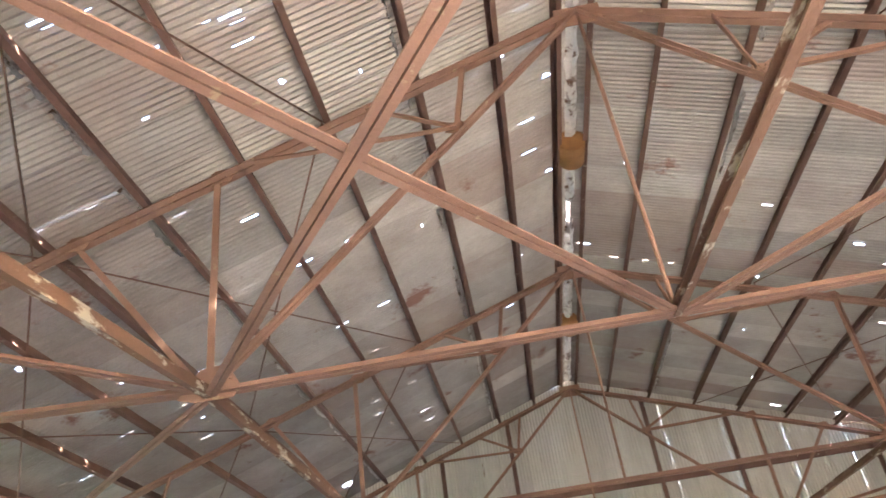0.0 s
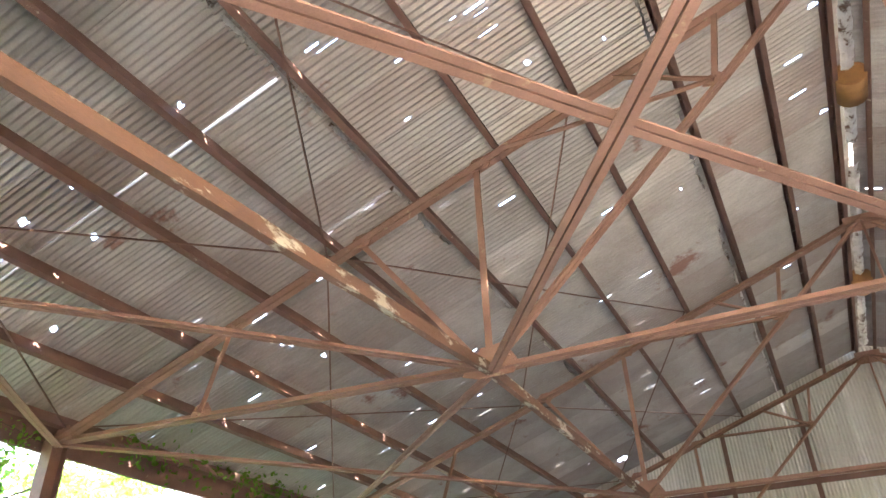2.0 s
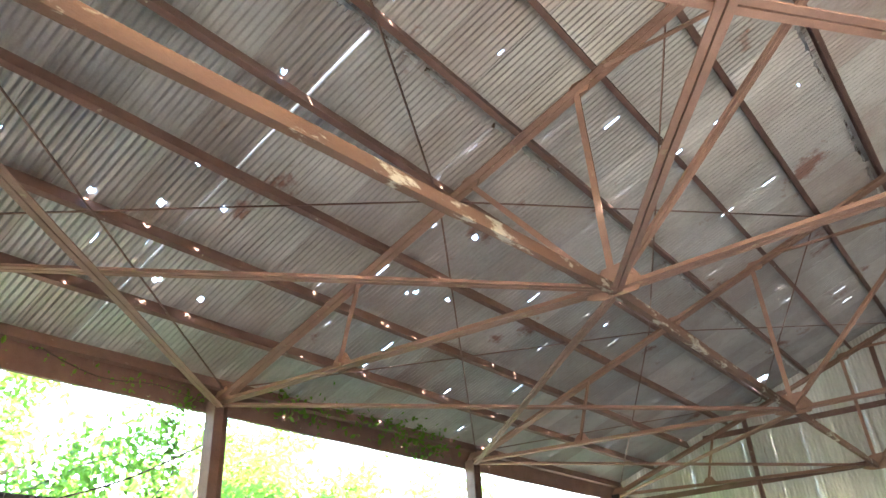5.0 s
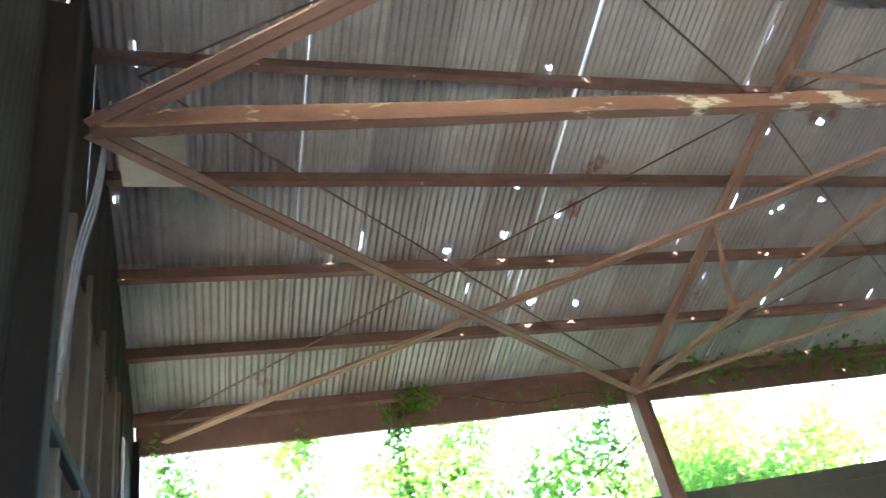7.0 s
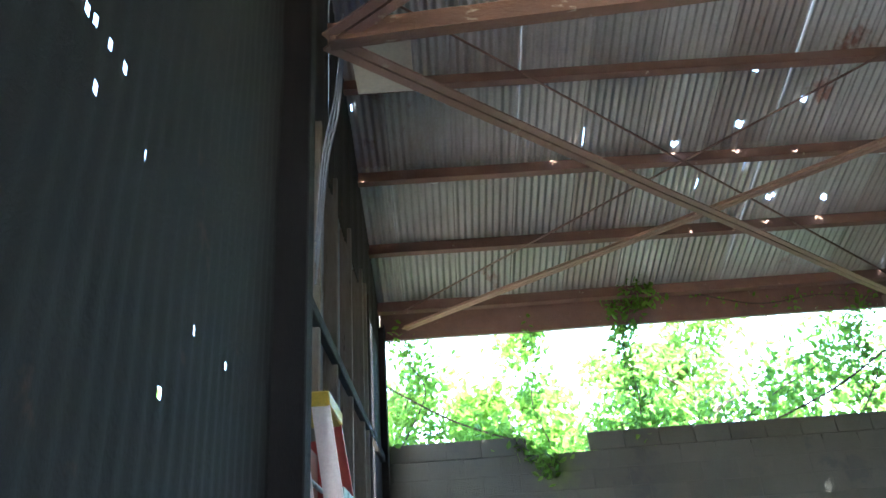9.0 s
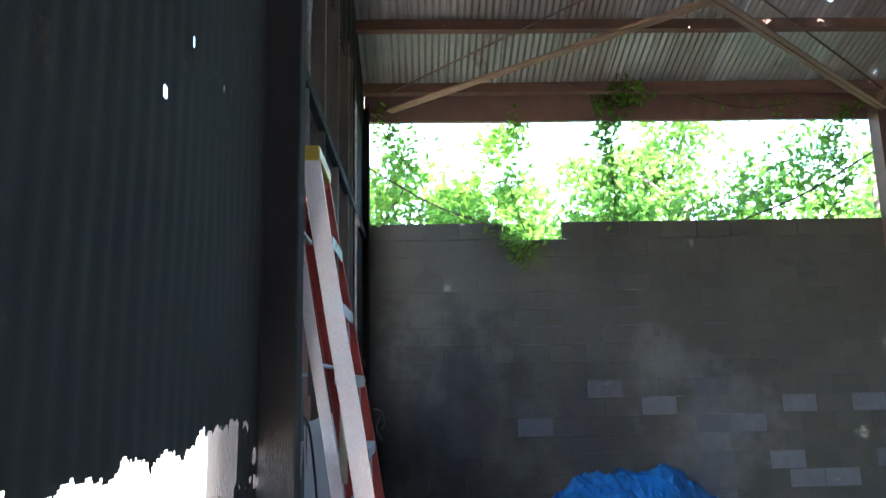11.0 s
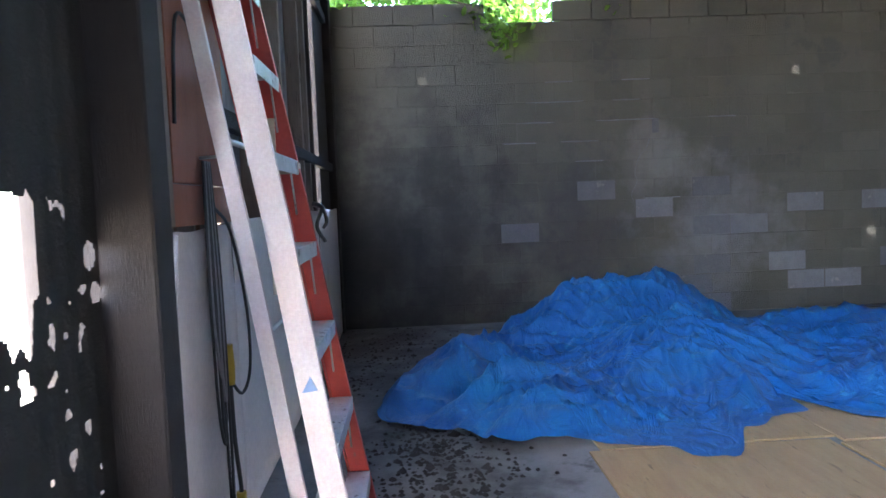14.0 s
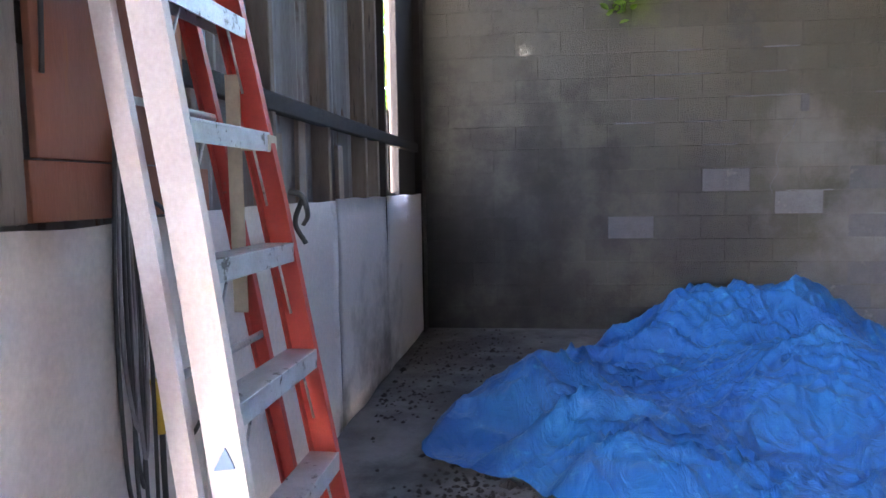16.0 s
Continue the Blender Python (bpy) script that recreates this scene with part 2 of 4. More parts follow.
def channel(a, b, h=0.16, w=0.06, t=0.008, up=(0, 0, 1), k=8):
    """A steel channel with its web upright, open to one side."""
    bm = bmesh.new()
    m, n = along(a, b, up)
    prof = [(0, -h / 2), (w, -h / 2), (w, -h / 2 + t), (t, -h / 2 + t), (t, h / 2 - t), (w, h / 2 - t), (w, h / 2), (0, h / 2)]
    rings = [[bm.verts.new(m @ Vector((n * i / k, py - w / 2, pz + 0.004 * math.sin(i * 1.7 + n)))) for py, pz in prof] for i in range(k + 1)]
    for r0, r1 in zip(rings, rings[1:]):
        for j in range(8):
            bm.faces.new((r0[j], r0[(j + 1) % 8], r1[(j + 1) % 8], r1[j]))
    for r in (rings[0], rings[-1]):
        bm.faces.new(r)
    bmesh.ops.recalc_face_normals(bm, faces=bm.faces)
    return bm


def tube(points, r=0.01, sides=7, r_end=None):
    """A round bar, cable or stem through points, tapering to r_end."""
    bm = bmesh.new()
    pts = [Vector(p) for p in points]
    rings = []
    for i, p in enumerate(pts):
        d = (pts[min(i + 1, len(pts) - 1)] - pts[max(i - 1, 0)]).normalized()
        u = d.orthogonal().normalized()
        v = d.cross(u)
        rr = r + ((r_end if r_end is not None else r) - r) * i / max(1, len(pts) - 1)
        if rings:
            u0 = (rings[-1][0].co - pts[i - 1])
            u0 = (u0 - d * u0.dot(d))
            if u0.length > 1e-6:
                u = u0.normalized()
                v = d.cross(u)
        rings.append([bm.verts.new(p + rr * (math.cos(2 * math.pi * k / sides) * u + math.sin(2 * math.pi * k / sides) * v)) for k in range(sides)])
    for r0, r1 in zip(rings, rings[1:]):
        for j in range(sides):
            f = bm.faces.new((r0[j], r0[(j + 1) % sides], r1[(j + 1) % sides], r1[j]))
            f.smooth = True
    bm.faces.new(rings[0]), bm.faces.new(rings[-1])
    bmesh.ops.recalc_face_normals(bm, faces=bm.faces)
    return bm


def curve(ctrl, n=24):
    """Points of a smooth line through ctrl."""
    P = [Vector(c) for c in ctrl]
    P = [2 * P[0] - P[1]] + P + [2 * P[-1] - P[-2]]
    out = []
    for i in range(1, len(P) - 2):
        for k in range(n):
            t = k / n
            a, b, c, d = P[i - 1:i + 3]
            out.append(0.5 * ((2 * b) + (c - a) * t + (2 * a - 5 * b + 4 * c - d) * t * t + (3 * b - a - 3 * c + d) * t ** 3))
    return out + [P[-2]]


# ---- the shed: sizes ----
XR, EAVE, SLOPE = 9.88, 4.645, 0.347        # ridge line, chord height at x = 0, rise per metre
XE = 2 * XR                                  # east wall
TRUSS_Y = (0.30, 6.28, 12.0, 18.05)
Y0, Y1 = 0.0, 18.3


def chord(x):
    return EAVE + SLOPE * min(x, XE - x)


# ---- floor and ground ----
bm = bmesh.new()
for lo, hi in (((-60, -60), (60, -0.05)), ((-60, -0.05), (-0.21, Y1 + 0.2)), ((XE + 0.21, -0.05), (60, Y1 + 0.2)), ((-60, Y1 + 0.2), (60, 70))):
    vs = [bm.verts.new((x, y, -0.05)) for x, y in ((lo[0], lo[1]), (hi[0], lo[1]), (hi[0], hi[1]), (lo[0], hi[1]))]
    bm.faces.new(vs)
bmesh.ops.remove_doubles(bm, verts=bm.verts, dist=0.001)
# Hidden ground west of the wall is made green to bounce green light up.
for f in bm.faces:
    f.material_index = 1 if f.calc_center_median().x < -5 and -1 < f.calc_center_median().y < 60 else 0
ground = part("ground", bm, CONCRETE_GROUND)
ground.data.materials.append(GRASS)
tagged(ground, "sunlit pale dirt and dry grass around the shed", "ground", kind="structure")
tagged(part("floor", box((-0.2, -0.05, -0.2), (XE + 0.2, Y1 + 0.2, 0.0)), FLOOR), "stained grey concrete floor with sooty black patches, darker towards one corner", "floor", kind="structure")


# ---- roof ----
COS = 1 / math.sqrt(1 + SLOPE ** 2)
SHEET_W = 0.668
ROW_X = (-0.45, 1.95, 5.0, 7.95, XR - 0.03)      # lower edges of the sheet rows, up to the ridge
ROW_L = [(b - a + 0.12) / COS for a, b in zip(ROW_X, ROW_X[1:])]
HOLES = [(2.53, 4.45, .04), (4.12, 3.88, .035), (3.69, 7.42, .05), (2.10, 3.25, .045), (1.35, 4.46, .055), (2.89, 3.87, .04), (1.29, 5.07, .045), (2.2, 1.98, .035),
         (2.29, 3.88, .045), (2.6, 7.49, .05), (2.7, 8.07, .04), (2.99, 8.07, .035), (4.34, 17.4, .16), (0.33, 12.33, .07), (6.75, 5.73, .03), (15.78, 17.9, .16), (2.52, 7.4, .03)]

rs = random.Random(77)
HOLES += [(rs.uniform(0.3, 9.3), rs.uniform(0.5, 17.5), rs.uniform(0.010, 0.018)) for _ in range(24)]
HOLES += [(rs.uniform(10.2, 14.0), rs.uniform(4.0, 17.5), rs.uniform(0.012, 0.022)) for _ in range(12)]


def sheet_mesh(w, l, holes=(), slots=(), pitch=0.0762, amp=0.0195, lengthwise=1):
    """Corrugated sheet: x across the ribs, y along them. holes: (x, y, radius)."""
    per = 6
    nx = int(round(w / pitch)) * per
    ny = int(l / 0.02) if holes else int(l / 0.07) if slots else lengthwise
    xs = [w * i / nx for i in range(nx + 1)]
    verts, faces = [], []
    for j in range(ny + 1):
        for x in xs:
            verts.append((x, l * j / ny, amp * math.cos(2 * math.pi * x / pitch)))
    for j in range(ny):
        for i in range(nx):
            cx, cy = (xs[i] + xs[i + 1]) / 2, l * (j + 0.5) / ny
            if any((cx - hx) ** 2 + (cy - hy) ** 2 < (r * (0.8 + 0.35 * noise.noise((cx * 30, cy * 30, r * 99)))) ** 2 for hx, hy, r in holes):
                continue
            if any(abs(cx - sx) < 0.0065 and abs(cy - sy) < ln for sx, sy, ln in slots):
                continue
            a = j * (nx + 1) + i
            faces.append((a, a + 1, a + nx + 2, a + nx + 1))
    me = bpy.data.meshes.new("sheet")
    me.from_pydata(verts, [], faces)
    for p in me.polygons:
        p.use_smooth = True
    me.materials.append(SHEET)
    return me


roof = thing("roof", "rusty corrugated metal roof with holes and gaps", "roof", kind="structure")
plain_sheets = [sheet_mesh(SHEET_W, l) for l in ROW_L]
rs = random.Random(31)
split_sheets = [[sheet_mesh(SHEET_W, l, slots=[(rs.choice((0.04, 0.045, 0.62, rs.uniform(0.03, 0.64))), rs.uniform(0.3, l - 0.2), rs.uniform(0.02, 0.11)) for _ in range(n)]) for n in (3, 4, 5, 4, 7, 3)] for l in ROW_L]
rs = random.Random(4)
for side in (0, 1):
    for row, SHEET_L in enumerate(ROW_L):
        for col in range(29):
            y = -0.35 + col * 0.648
            jit = rs.uniform(-0.0012, 0.0012)
            if rs.random() < 0.85:
                jit = rs.choice((-1, 1)) * rs.uniform(0.001, 0.0042) * (1 if col > 2 and not side else 0)
            lift = 0.302 + 0.006 * (row % 2) + 0.004 * (col % 2)
            x0 = ROW_X[row] - (0.12 * COS if row else 0)
            mine = []
            for hx, hy, r in HOLES:
                if (hx > XR) == bool(side):
                    q = hx if not side else XE - hx
                    v = (q - x0) / COS
                    u = (hy - y) if not side else (y + SHEET_W - hy)
                    if -0.1 < v < SHEET_L + 0.1 and -0.1 < u < SHEET_W + 0.1:
                        mine.append((u, v, r))
            ob = new("sheet", sheet_mesh(SHEET_W, SHEET_L, mine) if mine else rs.choice(split_sheets[row]) if (not side and (y > 6.0 or rs.random() < 0.6)) or rs.random() < 0.2 else plain_sheets[row])
            ob.parent = roof
            z0 = EAVE + SLOPE * x0 + lift
            if not side:
                m = Matrix(((0, COS, -SLOPE * COS, x0), (1, 0, 0, y), (0, SLOPE * COS, COS, z0), (0, 0, 0, 1)))
            else:
                m = Matrix(((0, -COS, SLOPE * COS, XE - x0), (-1, 0, 0, y + SHEET_W), (0, SLOPE * COS, COS, z0), (0, 0, 0, 1)))
            ob.matrix_local = m @ Matrix.Rotation(jit, 4, "Z")

# torn, curled lower edges of the sheets at the laps
for px in ROW_X[1:4]:
    for sgn in (1, -1):
        bm = bmesh.new()
        prev = None
        for k in range(610):
            y = 0.1 + k * 0.03
            w = max(0.004, 0.028 + 0.04 * noise.noise((px, y * 2.1, 1)) + 0.03 * noise.noise((px, y * 11, 4)))
            drop = 0.012 + 0.03 * abs(noise.noise((px, y * 5, 8)))
            x = px - 0.04 + 0.02 * noise.noise((px * 3, y * 1.3, sgn))
            row = [bm.verts.new((x if sgn > 0 else XE - x, y, chord(x) + 0.285)), bm.verts.new((x - w if sgn > 0 else XE - x + w, y, chord(x - w) + 0.285 - drop))]
            if prev and noise.noise((px * 5, y * 0.55, 12)) > -0.12 and noise.noise((px, y * 4, 15)) > -0.25:
                bm.faces.new((prev[0], prev[1], row[1], row[0]))
            prev = row
        bmesh.ops.solidify(bm, geom=bm.faces[:], thickness=0.002)
        part("curled_edge", bm, FOIL, roof, "pale torn sheet edge curling over a purlin")

# ridge cap with torn sheet hanging under it
bm = bmesh.new()
for sgn in (1, -1):
    vs = [bm.verts.new((XR + sgn * d, y, chord(XR) + 0.42 - SLOPE * d)) for y in (-0.35, 18.5) for d in (0, 0.22)]
    bm.faces.new((vs[0], vs[1], vs[3], vs[2]))
bmesh.ops.solidify(bm, geom=bm.faces[:], thickness=0.003)
tagged(part("ridge_cap", bm, FOIL), "grey metal ridge cap over the roof sheets", "ridge cap", kind="structure")

lining = thing("ridge_lining", "crumpled pale metal strip hanging along the ridge with an ochre collar", "ridge lining")
bm = bmesh.new()
prev = None
for k in range(260):
    y = 0.4 + k * 0.068
    w = 0.075 + 0.03 * noise.noise((0, y * 3, 1))
    row = [bm.verts.new((XR + sx * w + 0.02 * noise.noise((sx, y * 5, 3)), y, chord(XR) + 0.16 + 0.05 * noise.noise((sx * 2, y * 6, 5)) + (0.05 if sx else 0.0))) for sx in (-1, 0, 1)]
    if prev and noise.noise((7, y * 0.9, 2)) > -0.35:
        for i in (0, 1):
            bm.faces.new((prev[i], prev[i + 1], row[i + 1], row[i]))
    prev = row
bmesh.ops.solidify(bm, geom=bm.faces[:], thickness=0.002)
part("strip", bm, FOIL, lining)
for y in (8.85, 14.6):
    part("collar", tube([(XR, y - 0.22, chord(XR) + 0.12), (XR, y + 0.22, chord(XR) + 0.12)], 0.19, 14), OCHRE, lining, "rusty ochre collar")

# purlins
PURLIN_X = (0.12, 1.05, 2.02, 3.04, 4.07, 5.08, 6.08, 7.02, 8.02, 8.94, 9.68)
purlins = thing("purlins", "brown rusty steel purlins under the roof sheets", "purlin", kind="structure")
for px in PURLIN_X:
    for sgn in (1, -1):
        x = px if sgn > 0 else XE - px
        z = chord(px) + 0.205
        up = Vector((-SLOPE * sgn, 0, 1))
        part("purlin", channel((x, -0.25, z), (x, 18.3, z), 0.15, 0.065, 0.007, up, 30), PURLIN, purlins)


# ---- trusses ----
def truss(y, full=True):
    t = thing("truss", "rusty riveted steel roof truss of paired angles", "roof truss", (0, y, 0), "roof trusses")
    wn, ln, un = 5.9, 2.42, 8.37
    zb = 4.40

    def bar(name, a, b, w, double=True):
        part(name, angle_bar((a[0], 0, a[1]), (b[0], 0, b[1]), w, 0.011, double), RUST, t)
    apex = (XR, chord(XR))
    bar("tie", (wn, zb - 0.03), (XE - wn, zb - 0.03), 0.062)
    if full:
        part("king_rod", tube([(XR, 0, chord(XR)), (XR, 0, zb)], 0.022), RUST, t)
    for mir in (0, 1):
        f = (lambda x, z: (x, z)) if not mir else (lambda x, z: (XE - x, z))
        bar("top_chord", f(0.0, chord(0)), f(*apex), 0.085)
        bar("bottom_chord", f(0.1, 4.66), f(wn, zb), 0.065)
        bar("web", f(wn, zb), f(*apex), 0.055)
        for a, b, w in (((2.75, chord(2.75)), (ln, 4.60), 0.06), ((4.43, chord(4.43)), (wn - 0.1, zb + 0.05), 0.06), ((5.88, chord(5.88)), (wn, zb), 0.07),
                        ((un, 6.75), (6.2, chord(6.2)), 0.055), ((un, 6.75), (7.45, chord(7.45)), 0.055), ((un, 6.75), (8.55, chord(8.55)), 0.055)):
            bar("strut", f(*a), f(*b), w, False)
        for (gx, gz), sz in ((f(wn, zb + 0.03), 0.28), (f(ln, 4.60), 0.17), (f(4.43, chord(4.43)), 0.15), (f(5.9, chord(5.9)), 0.15), (f(un, 6.75), 0.12), (f(0.15, 4.72), 0.2)):
            bm = bmesh.new()
            ring = [(gx + sz * a, gz + sz * b * 0.62) for a, b in ((-1, -0.5), (-0.4, -0.8), (0.8, -0.8), (1, -0.2), (0.55, 1), (-0.3, 0.9))]
            vs = [bm.verts.new((x, dy, z)) for dy in (-0.005, 0.005) for x, z in ring]
            bm.faces.new(vs[:6]), bm.faces.new(vs[6:])
            for k in range(6):
                bm.faces.new((vs[k], vs[(k + 1) % 6], vs[6 + (k + 1) % 6], vs[6 + k]))
            for k in range(6):
                for sy in (-0.012, 0.012):
                    bmesh.ops.create_icosphere(bm, subdivisions=1, radius=0.016, matrix=Matrix.Translation((gx + sz * (-0.7 + 0.28 * k), sy * 1.6, gz - 0.02 + 0.05 * (k % 2))))
            bmesh.ops.recalc_face_normals(bm, faces=bm.faces)
            part("gusset_plate", bm, RUST, t, "riveted gusset plate")
    bm = box((XR - 0.25, -0.006, chord(XR) - 0.22), (XR + 0.25, 0.006, chord(XR) + 0.06))
    part("gusset_plate", bm, RUST, t)
    return t


for y in TRUSS_Y[1:]:
    truss(y)


# ---- bracing between the trusses, in the plane of the ties ----
def brace(name, label, a, b, w, mat=RUST, double=True):
    m, n = along(a, b)
    return tagged(part(name, angle_bar(a, b, w, 0.011, double), mat), label, "brace", group="bracing")


ZB = 4.36


def tie_z(y):
    """The tie plane drops a little towards the south wall."""
    return ZB - 0.52 * max(0.0, (6.28 - y) / 5.98)


for xx in (5.9, XR, XE - 5.9):
    for ya, yb in zip(TRUSS_Y, TRUSS_Y[1:] if xx != XR else TRUSS_Y[1:2]):
        ob = tagged(part("tie_beam", channel((xx, ya, tie_z(ya)), (xx, yb, tie_z(yb)), 0.10, 0.062, 0.01, (0, 0, 1), 12), PEEL), "long rusty steel tie beam with peeling cream paint", "beam", group="tie beams")
for i, (ya, yb) in enumerate(zip(TRUSS_Y, TRUSS_Y[1:])):
    for x0, x1 in ((0.15, 5.9), (5.9, XR), (XR, XE - 5.9), (XE - 5.9, XE - 0.15)):
        if i and (x0 > 5 and x1 < 15):
            continue
        za, zb = (lambda y: 4.62 if x0 < 1 else tie_z(y)), (lambda y: 4.62 if x1 > 19 else tie_z(y))
        brace("diagonal_brace", "thin rusty steel angle crossing under the roof", (x0, ya, za(ya)), (x1, yb, zb(yb) + 0.02), 0.046)
        brace("diagonal_brace", "thin rusty steel angle crossing under the roof", (x0, yb, za(yb) - 0.02), (x1, ya, zb(ya) - 0.02), 0.046)
    for px, qx in ((0.2, 4.0), (4.0, 7.0)):
        for sgn in (1, -1):
            for p, q in (((px, ya), (qx, yb)), ((px, yb), (qx, ya))):
                A = (p[0] if sgn > 0 else XE - p[0], p[1], chord(p[0]) + 0.1)
                B = (q[0] if sgn > 0 else XE - q[0], q[1], chord(q[0]) + 0.1)
                tagged(part("brace_rod", tube([A, B], 0.011), PURLIN), "thin dark steel bracing rod below the purlins", "brace rod", group="brace rods")

# ---- posts and eave beams ----
for xs in (0.1, XE - 0.1):
    for y in (-0.05, 6.28, 12.0, 18.05):
        post = thing("steel_post", "dark rusty steel post carrying a truss", "post", (xs, y, 0), "posts")
        hgt = 4.66
        for nm, lo, hi in (("flange", (-0.1, -0.11, 0), (0.1, -0.095, hgt)), ("flange", (-0.1, 0.095, 0), (0.1, 0.11, hgt)), ("web", (-0.008, -0.095, 0), (0.008, 0.095, hgt))):
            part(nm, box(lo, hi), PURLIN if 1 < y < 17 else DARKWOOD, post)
    sg = -1 if xs < 1 else 1
    for ya, yb in ((0.0, 6.28), (6.28, 12.0), (12.0, 18.2)):
        bm = channel((xs + sg * 0.14, ya, 4.70), (xs + sg * 0.14, yb, 4.70), 0.34, 0.07, 0.008, (0, 0, 1), 10)
        tagged(part("eave_beam", bm, PURLIN), "rusty brown steel eave beam along the open side", "beam", group="eave beams")

# ---- gables and east wall ----
def gable_sheets(name, y, x0, x1, zlow, ztop_gap, mat, label, pitch=0.0762, slit=0.0):
    """Upright corrugated sheets side by side, cut to the roof's slope."""
    g = thing(name, label, "wall", kind="structure")
    w = 0.66
    n = int((x1 - x0) / w) + 1
    per = 9 * 4
    for k in range(n):
        verts, faces = [], []
        for i in range(per + 1):
            x = min(x0 + k * w + w * i / per, x1)
            yy = y + 0.009 * math.cos(2 * math.pi * x / pitch) + 0.003 * (k % 2)
            zs = 5.35 + 0.52 * (x - 4.62)
            open_here = slit if 4.62 < x < 4.95 or 5.0 < x < 5.14 else 0.0
            zs = min(max(zs, zlow + 0.01), chord(x) + ztop_gap - 0.2)
            verts += [(x, yy, zlow), (x, yy, zs), (x, yy, zs + max(open_here, 0.001)), (x, yy, chord(x) + ztop_gap)]
        for i in range(per):
            a = 4 * i
            gap = slit and (4.62 < verts[a][0] < 5.14)
            faces += [(a + k, a + 4 + k, a + 5 + k, a + 1 + k) for k in (0, 1, 2) if not (k == 1 and gap)]
        me = bpy.data.meshes.new("sheet")
        me.from_pydata(verts, [], faces)
        me.materials.append(mat)
        ob = new("sheet", me)
        ob.parent = g
    return g


gable_sheets("wall_north", Y1 + 0.02, 0.0, XE, 0.0, 0.30, GABLE, "pale corrugated sheet gable wall with rust streaks")
for z in (1.5, 3.0, 4.45, 5.6):
    xa = max(0.2, (z - EAVE - 0.1) / SLOPE)
    tagged(part("girt", channel((xa, 18.2, z), (XE - xa, 18.2, z), 0.12, 0.05, 0.006), PURLIN), "brown steel girt across the gable wall", "girt", kind="structure")
for x in (3.5, 6.5, 8.2, 11.5, 13.3, 16.3):
    tagged(part("gable_stud", channel((x, 18.16, 0), (x, 18.16, chord(x) + 0.1), 0.10, 0.05, 0.006, (1, 0, 0)), PURLIN), "brown steel stud on the gable wall", "stud", kind="structure")
# Unseen wall, its height chosen to limit the light entering from the east.
tagged(part("wall_east", box((XE, Y0 - 0.05, 0), (XE + 0.2, Y1, 4.2)), MORTAR), "unseen plain wall added on the far side, gap above for light", "wall", kind="structure")

# ---- south wall, blackened sheet with a torn hole ----
def hole_here(x, z):
    """True where the sheet has rusted away."""
    r = 0.055 * noise.noise((x * 9, z * 9, 3.1)) + 0.03 * noise.noise((x * 31, z * 13, 7.7))
    top = 1.31 - 0.035 * (x - 6.0) + r * 0.9 + 0.02 * noise.noise((x * 60, 0, 5))
    if x < 6.02 + r * 0.3 or x > 7.9:
        return False
    if x < 6.3:
        low = 1.30 - (x - 6.0) * 0.05 if x < 6.12 else 1.02 + abs(x - 6.22) * 1.1
    else:
        low = 1.06 - max(0, x - 6.45) * 0.32 if x < 6.75 else 0.97 - (x - 6.75) * 1.5
    low = max(0.55, low) + r * 1.6
    if x > 7.12 and z < 1.1 and z > 0.82:
        return False
    return low < z < top


def torn(x, z):
    if hole_here(x, z):
        return True
    if 7.2 < x < 7.6 and abs(z - 2.55) < 0.016 + 0.02 * noise.noise((x * 8, 0, 2)) and noise.noise((x * 45, z * 25, 4.0)) > 0.05:
        return True
    near = 5.95 < x < 7.2 and 0.55 < z < 1.15
    if near and noise.noise((x * 26, z * 26, 1.0)) > 0.47:
        return True
    return any((x - a) ** 2 + (z - b) ** 2 < r * r for a, b, r in ((7.3, 2.42, .014), (7.06, 2.46, .01), (6.86, 2.0, .012), (6.68, 2.21, .01), (5.92, 1.2, .03), (5.9, 1.12, .022), (6.4, 2.2, .01), (7.2, 3.3, .014), (7.05, 4.2, .02), (7.15, 4.4, .03), (7.22, 4.55, .025)))


south = thing("wall_south", "blackened corrugated sheet wall rusted through in a ragged hole", "wall", kind="structure")
for k, (xa, xb) in enumerate(((5.76, 6.4), (6.4, 7.06), (7.06, 7.72), (7.72, 8.2))):
    c = 0.00625
    nx, nz = int(round((xb - xa) / c)) + 8, int(4.6 / c)
    verts, faces, idx = [], [], {}

    def vert(i, j):
        if (i, j) not in idx:
            x, z = xa + i * c, j * c
            idx[(i, j)] = len(verts)
            verts.append((x, 0.10 + 0.002 * math.cos(2 * math.pi * x / 0.0762) + 0.003 * k + 0.012 * noise.noise((x * 2, z * 2, 9)), z))
        return idx[(i, j)]
    for j in range(nz):
        if j >= 256 and j % 4:
            continue
        hh = 1 if j < 256 else 4
        for i in range(nx):
            if not torn(xa + (i + 0.5) * c, (j + 0.5) * c):
                faces.append((vert(i, j), vert(i + 1, j), vert(i + 1, j + hh), vert(i, j + hh)))
    me = bpy.data.meshes.new("sheet")
    me.from_pydata(verts, [], faces)
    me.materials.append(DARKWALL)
    ob = new("sheet", me)
    ob.parent = south
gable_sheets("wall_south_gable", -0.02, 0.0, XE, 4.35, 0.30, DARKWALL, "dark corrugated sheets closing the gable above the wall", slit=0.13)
# Doorway between x 8.2 and 12.8 is unseen, added to let light in.
tagged(part("wall_south_east", box((12.8, -0.12, 0), (XE, 0.0, 4.5)), DARKWALL), "dark sheet wall beyond the unseen, added doorway", "wall", kind="structure")
